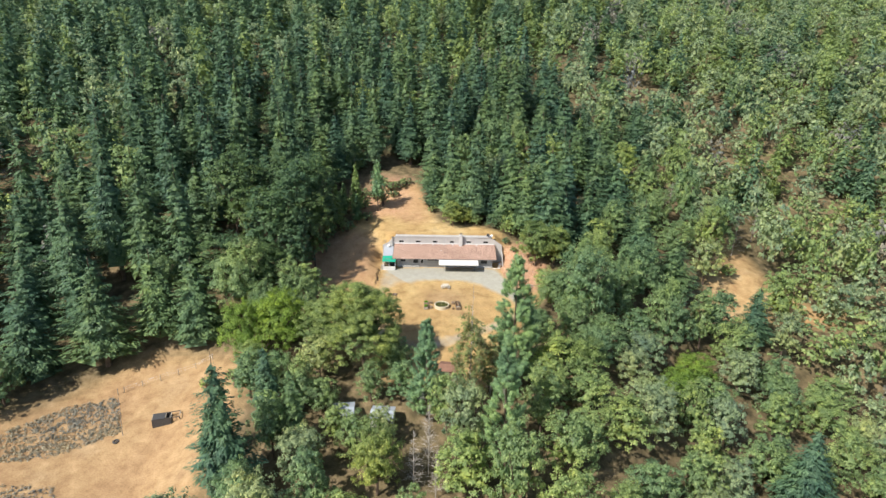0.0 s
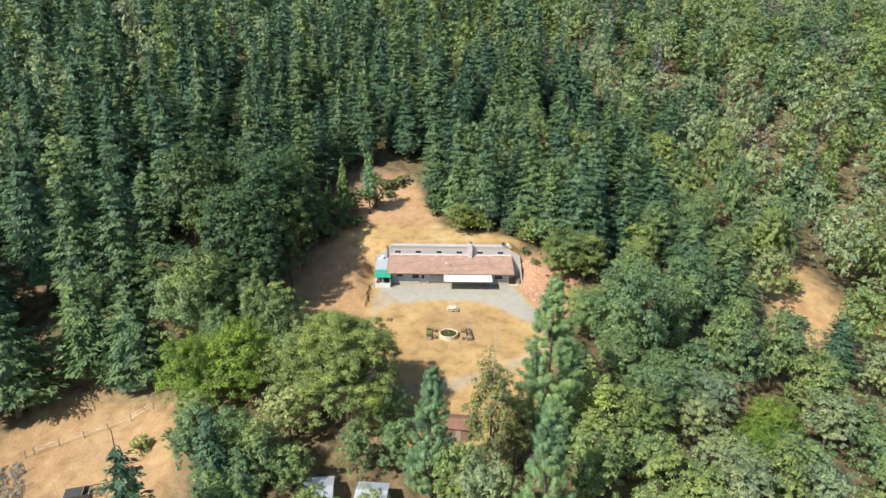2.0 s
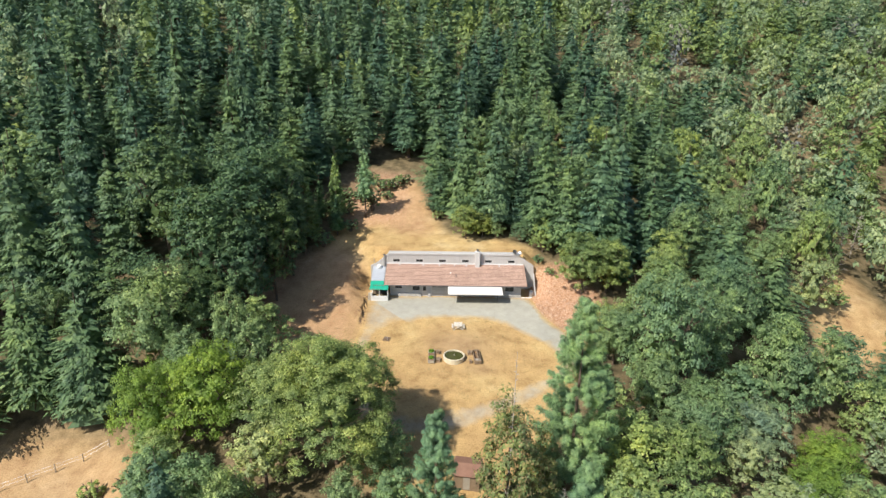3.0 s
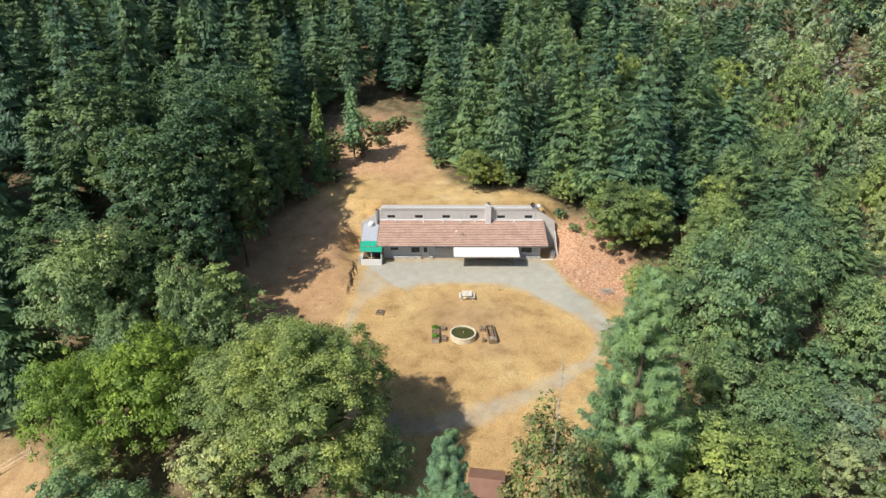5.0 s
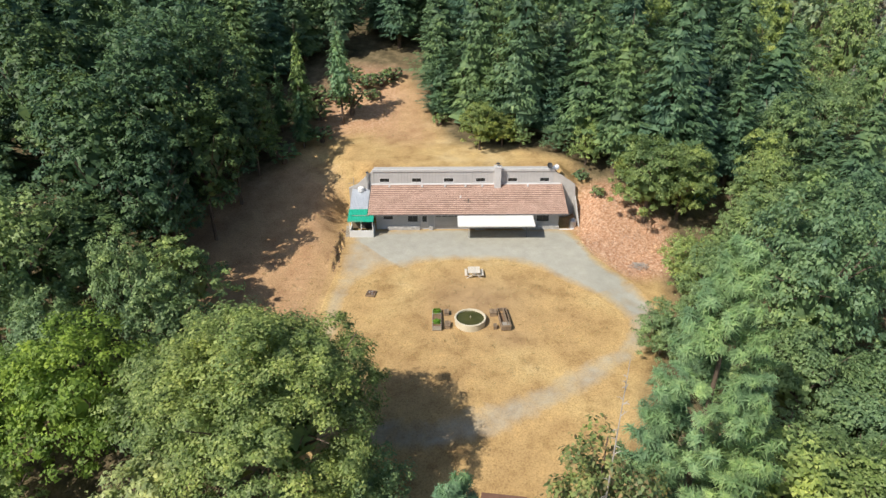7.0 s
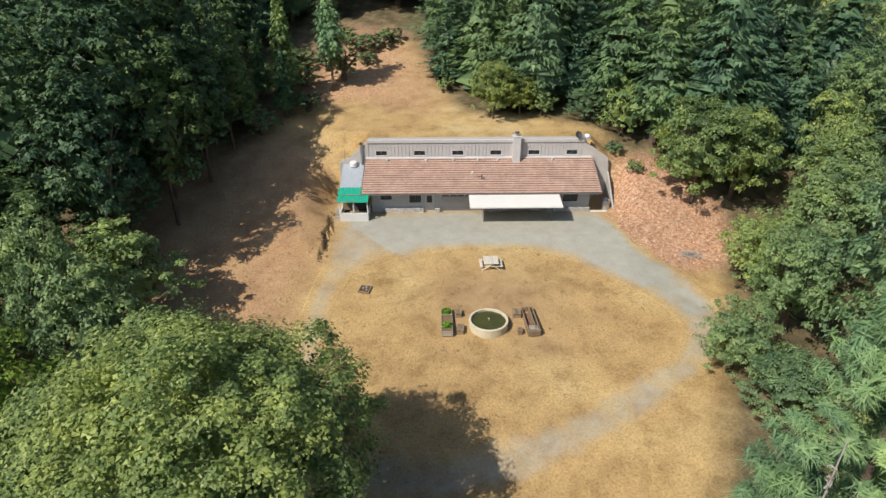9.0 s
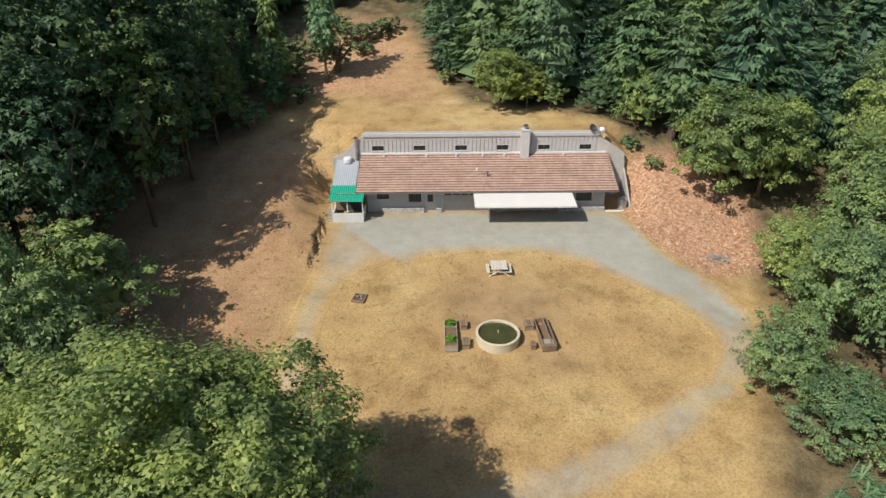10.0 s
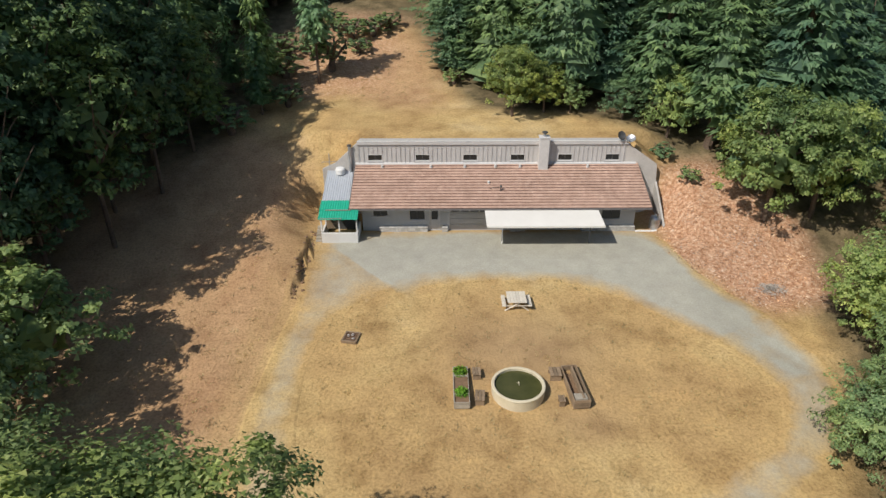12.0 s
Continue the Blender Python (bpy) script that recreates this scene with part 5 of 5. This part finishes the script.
part("load_box", box(0.2, 1.3, -0.6, 0.6, 0.755, 1.55, bevel=0.03), M_SHEET, trailer, "blue-grey box")
part("load_drum", tube([(1.7, 0.1, 0.755), (1.7, 0.1, 1.65)], [0.36, 0.36], 18), M_WHITE, trailer, "white drum")

coop = thing("wire_coop", (-49.6, -47.8, z_at(-49.6, -47.8)), "dark low frame coop standing in the dry field", "coop", turn=16)
for x in (-2.3, -0.8, 0.8, 2.3):
    for y in (-0.9, 0.9):
        part("post", box(x - 0.05, x + 0.05, y - 0.05, y + 0.05, -0.3, 1.3), M_DARK, coop)
for y in (-0.9, 0.9):
    part("rail", box(-2.35, 2.35, y - 0.05, y + 0.05, 1.302, 1.40), M_DARK, coop)
    part("panel", box(-2.25, 0.7, y - 0.02, y + 0.02, -0.2, 1.28), M_DARK, coop)
for x in (-2.3, -0.05, 0.8, 2.3):
    part("cross_rail", box(x - 0.05, x + 0.05, -0.845, 0.845, 1.302, 1.38), M_GREYWOOD, coop)
part("roof_panel", box(-2.2, -0.15, -0.84, 0.84, 1.385, 1.42), M_DARK, coop)
tyre = thing("old_tyre", (-57.0, -52.0, z_at(-57.0, -52.0)), "black old tyre lying in dry grass", "tyre")
part("body", lathe([(0.24, -0.02), (0.50, -0.02), (0.55, 0.06), (0.55, 0.18), (0.50, 0.26), (0.24, 0.26), (0.30, 0.12)], 24), M_DARK, tyre)


def post_row(x0, y0, x1, y1, n):
    fence = thing("wire_fence", (x0, y0, z_at(x0, y0)), "pale wooden posts with slack wire across the dry field", "fence", "fences of the field")
    base = Vector((x0, y0, z_at(x0, y0)))
    tops = []
    for k in range(n):
        x, y = x0 + (x1 - x0) * k / (n - 1), y0 + (y1 - y0) * k / (n - 1)
        p = Vector((x, y, z_at(x, y))) - base
        part("post", tube([p - Vector((0, 0, 0.4)), p + Vector((0.03, 0, 1.35))], [0.07, 0.06], 6), M_GREYWOOD, fence)
        tops.append(p + Vector((0.03, 0, 1.2)))
    for z in (0.0, -0.5):
        part("wire", tube([t + Vector((0, 0, z)) for t in tops], [0.012] * n, 4), M_STEEL, fence)


post_row(-56.4, -50.6, -62.0, -40.5, 5)
post_row(-61.0, -40.0, -46.0, -33.5, 6)


def scatter(poly, n, seed):
    g = np.random.default_rng(seed)
    xs_, ys_ = [q[0] for q in poly], [q[1] for q in poly]
    x, y = g.uniform(min(xs_), max(xs_), n * 3), g.uniform(min(ys_), max(ys_), n * 3)
    keep = inside(x, y, poly)
    x, y = x[keep][:n], y[keep][:n]
    return np.stack([x, y, rise(x, y)], 1), g


# dry scrub in the field
blades = []
for poly, n, seed in (([(-57, -50), (-62, -41), (-70, -44), (-78, -52), (-74, -58), (-66, -56)], 1000, 3), ([(-62, -62), (-70, -62), (-78, -72), (-66, -76), (-58, -70)], 420, 4)):
    spots_, g = scatter(poly, n, seed)
    for c in spots_:
        k = 16
        d = g.normal(size=(k, 3))
        d /= np.linalg.norm(d, axis=1, keepdims=True)
        d[:, 2] = np.abs(d[:, 2])
        rr = g.uniform(0.25, 0.7)
        blades.append(cards(c + d * rr * g.uniform(0.3, 1, (k, 1)), d + (0, 0, 0.5), 0.30, 0.12))
tagged(new("dry_scrub", cards_mesh("scrub", np.concatenate(blades), M_DRY)), "low grey-brown dry scrub across the field", "scrub", kind="stuff")

# fallen leaves on the bank, straw tufts in the yard
spots_, g = scatter(bank_zone, 5200, 5)
tagged(new("leaf_litter", cards_mesh("litter", cards(spots_ + (0, 0, 0.03), g.normal(size=spots_.shape) * 0.35 + (0, 0, 1), g.uniform(0.10, 0.24, len(spots_)), g.uniform(0.06, 0.14, len(spots_))), leaf("fallen_leaves", (0.26, 0.12, 0.06), (0.50, 0.29, 0.17), (0.72, 0.56, 0.42), 0.1))), "pale brown fallen oak leaves strewn on red soil", "leaves", kind="stuff")
blades = []
spots_, g = scatter([(-14, -10), (-6, -6.6), (6, -6.6), (13, -14), (14, -19), (4, -27), (-6, -30), (-12, -26)], 520, 6)
spots2, _ = scatter([(-17, -22), (-17, -9), (-19, 2), (-26, 2), (-29, -12)], 260, 7)
spots3, _ = scatter([(-14, 17), (-2, 16), (-6, 30), (-16, 34)], 160, 8)
for c in np.concatenate([spots_, spots2, spots3]):
    k = 9
    d = g.normal(size=(k, 3)) * (0.7, 0.7, 0) + (0, 0, 1)
    blades.append(cards(c + g.normal(size=(k, 3)) * (0.14, 0.14, 0) + (0, 0, 0.05), g.normal(size=(k, 3)), 0.20, 0.035, along=d))
tagged(new("straw_tufts", cards_mesh("tufts", np.concatenate(blades), M_GRASS)), "thin straw tufts scattered over the dry yard", "grass", kind="stuff")

# broken clods along the cut bank
r = random.Random(9)
clods = bmesh.new()
for k in range(60):
    y = r.uniform(-9, 1)
    x = -16.0 + r.gauss(0, 0.35)
    s = r.uniform(0.06, 0.2)
    c = bmesh.ops.create_icosphere(clods, subdivisions=1, radius=s)["verts"]
    for v in c:
        v.co = Vector((v.co.x * r.uniform(0.8, 1.2), v.co.y * r.uniform(0.8, 1.2), v.co.z * 0.6)) + Vector((x, y, z_at(x, y) + 0.02))
tagged(new("earth_clods", mesh_of("clods", clods, M_SOIL)), "broken clods of dry brown earth along the cut", "clods", kind="stuff")
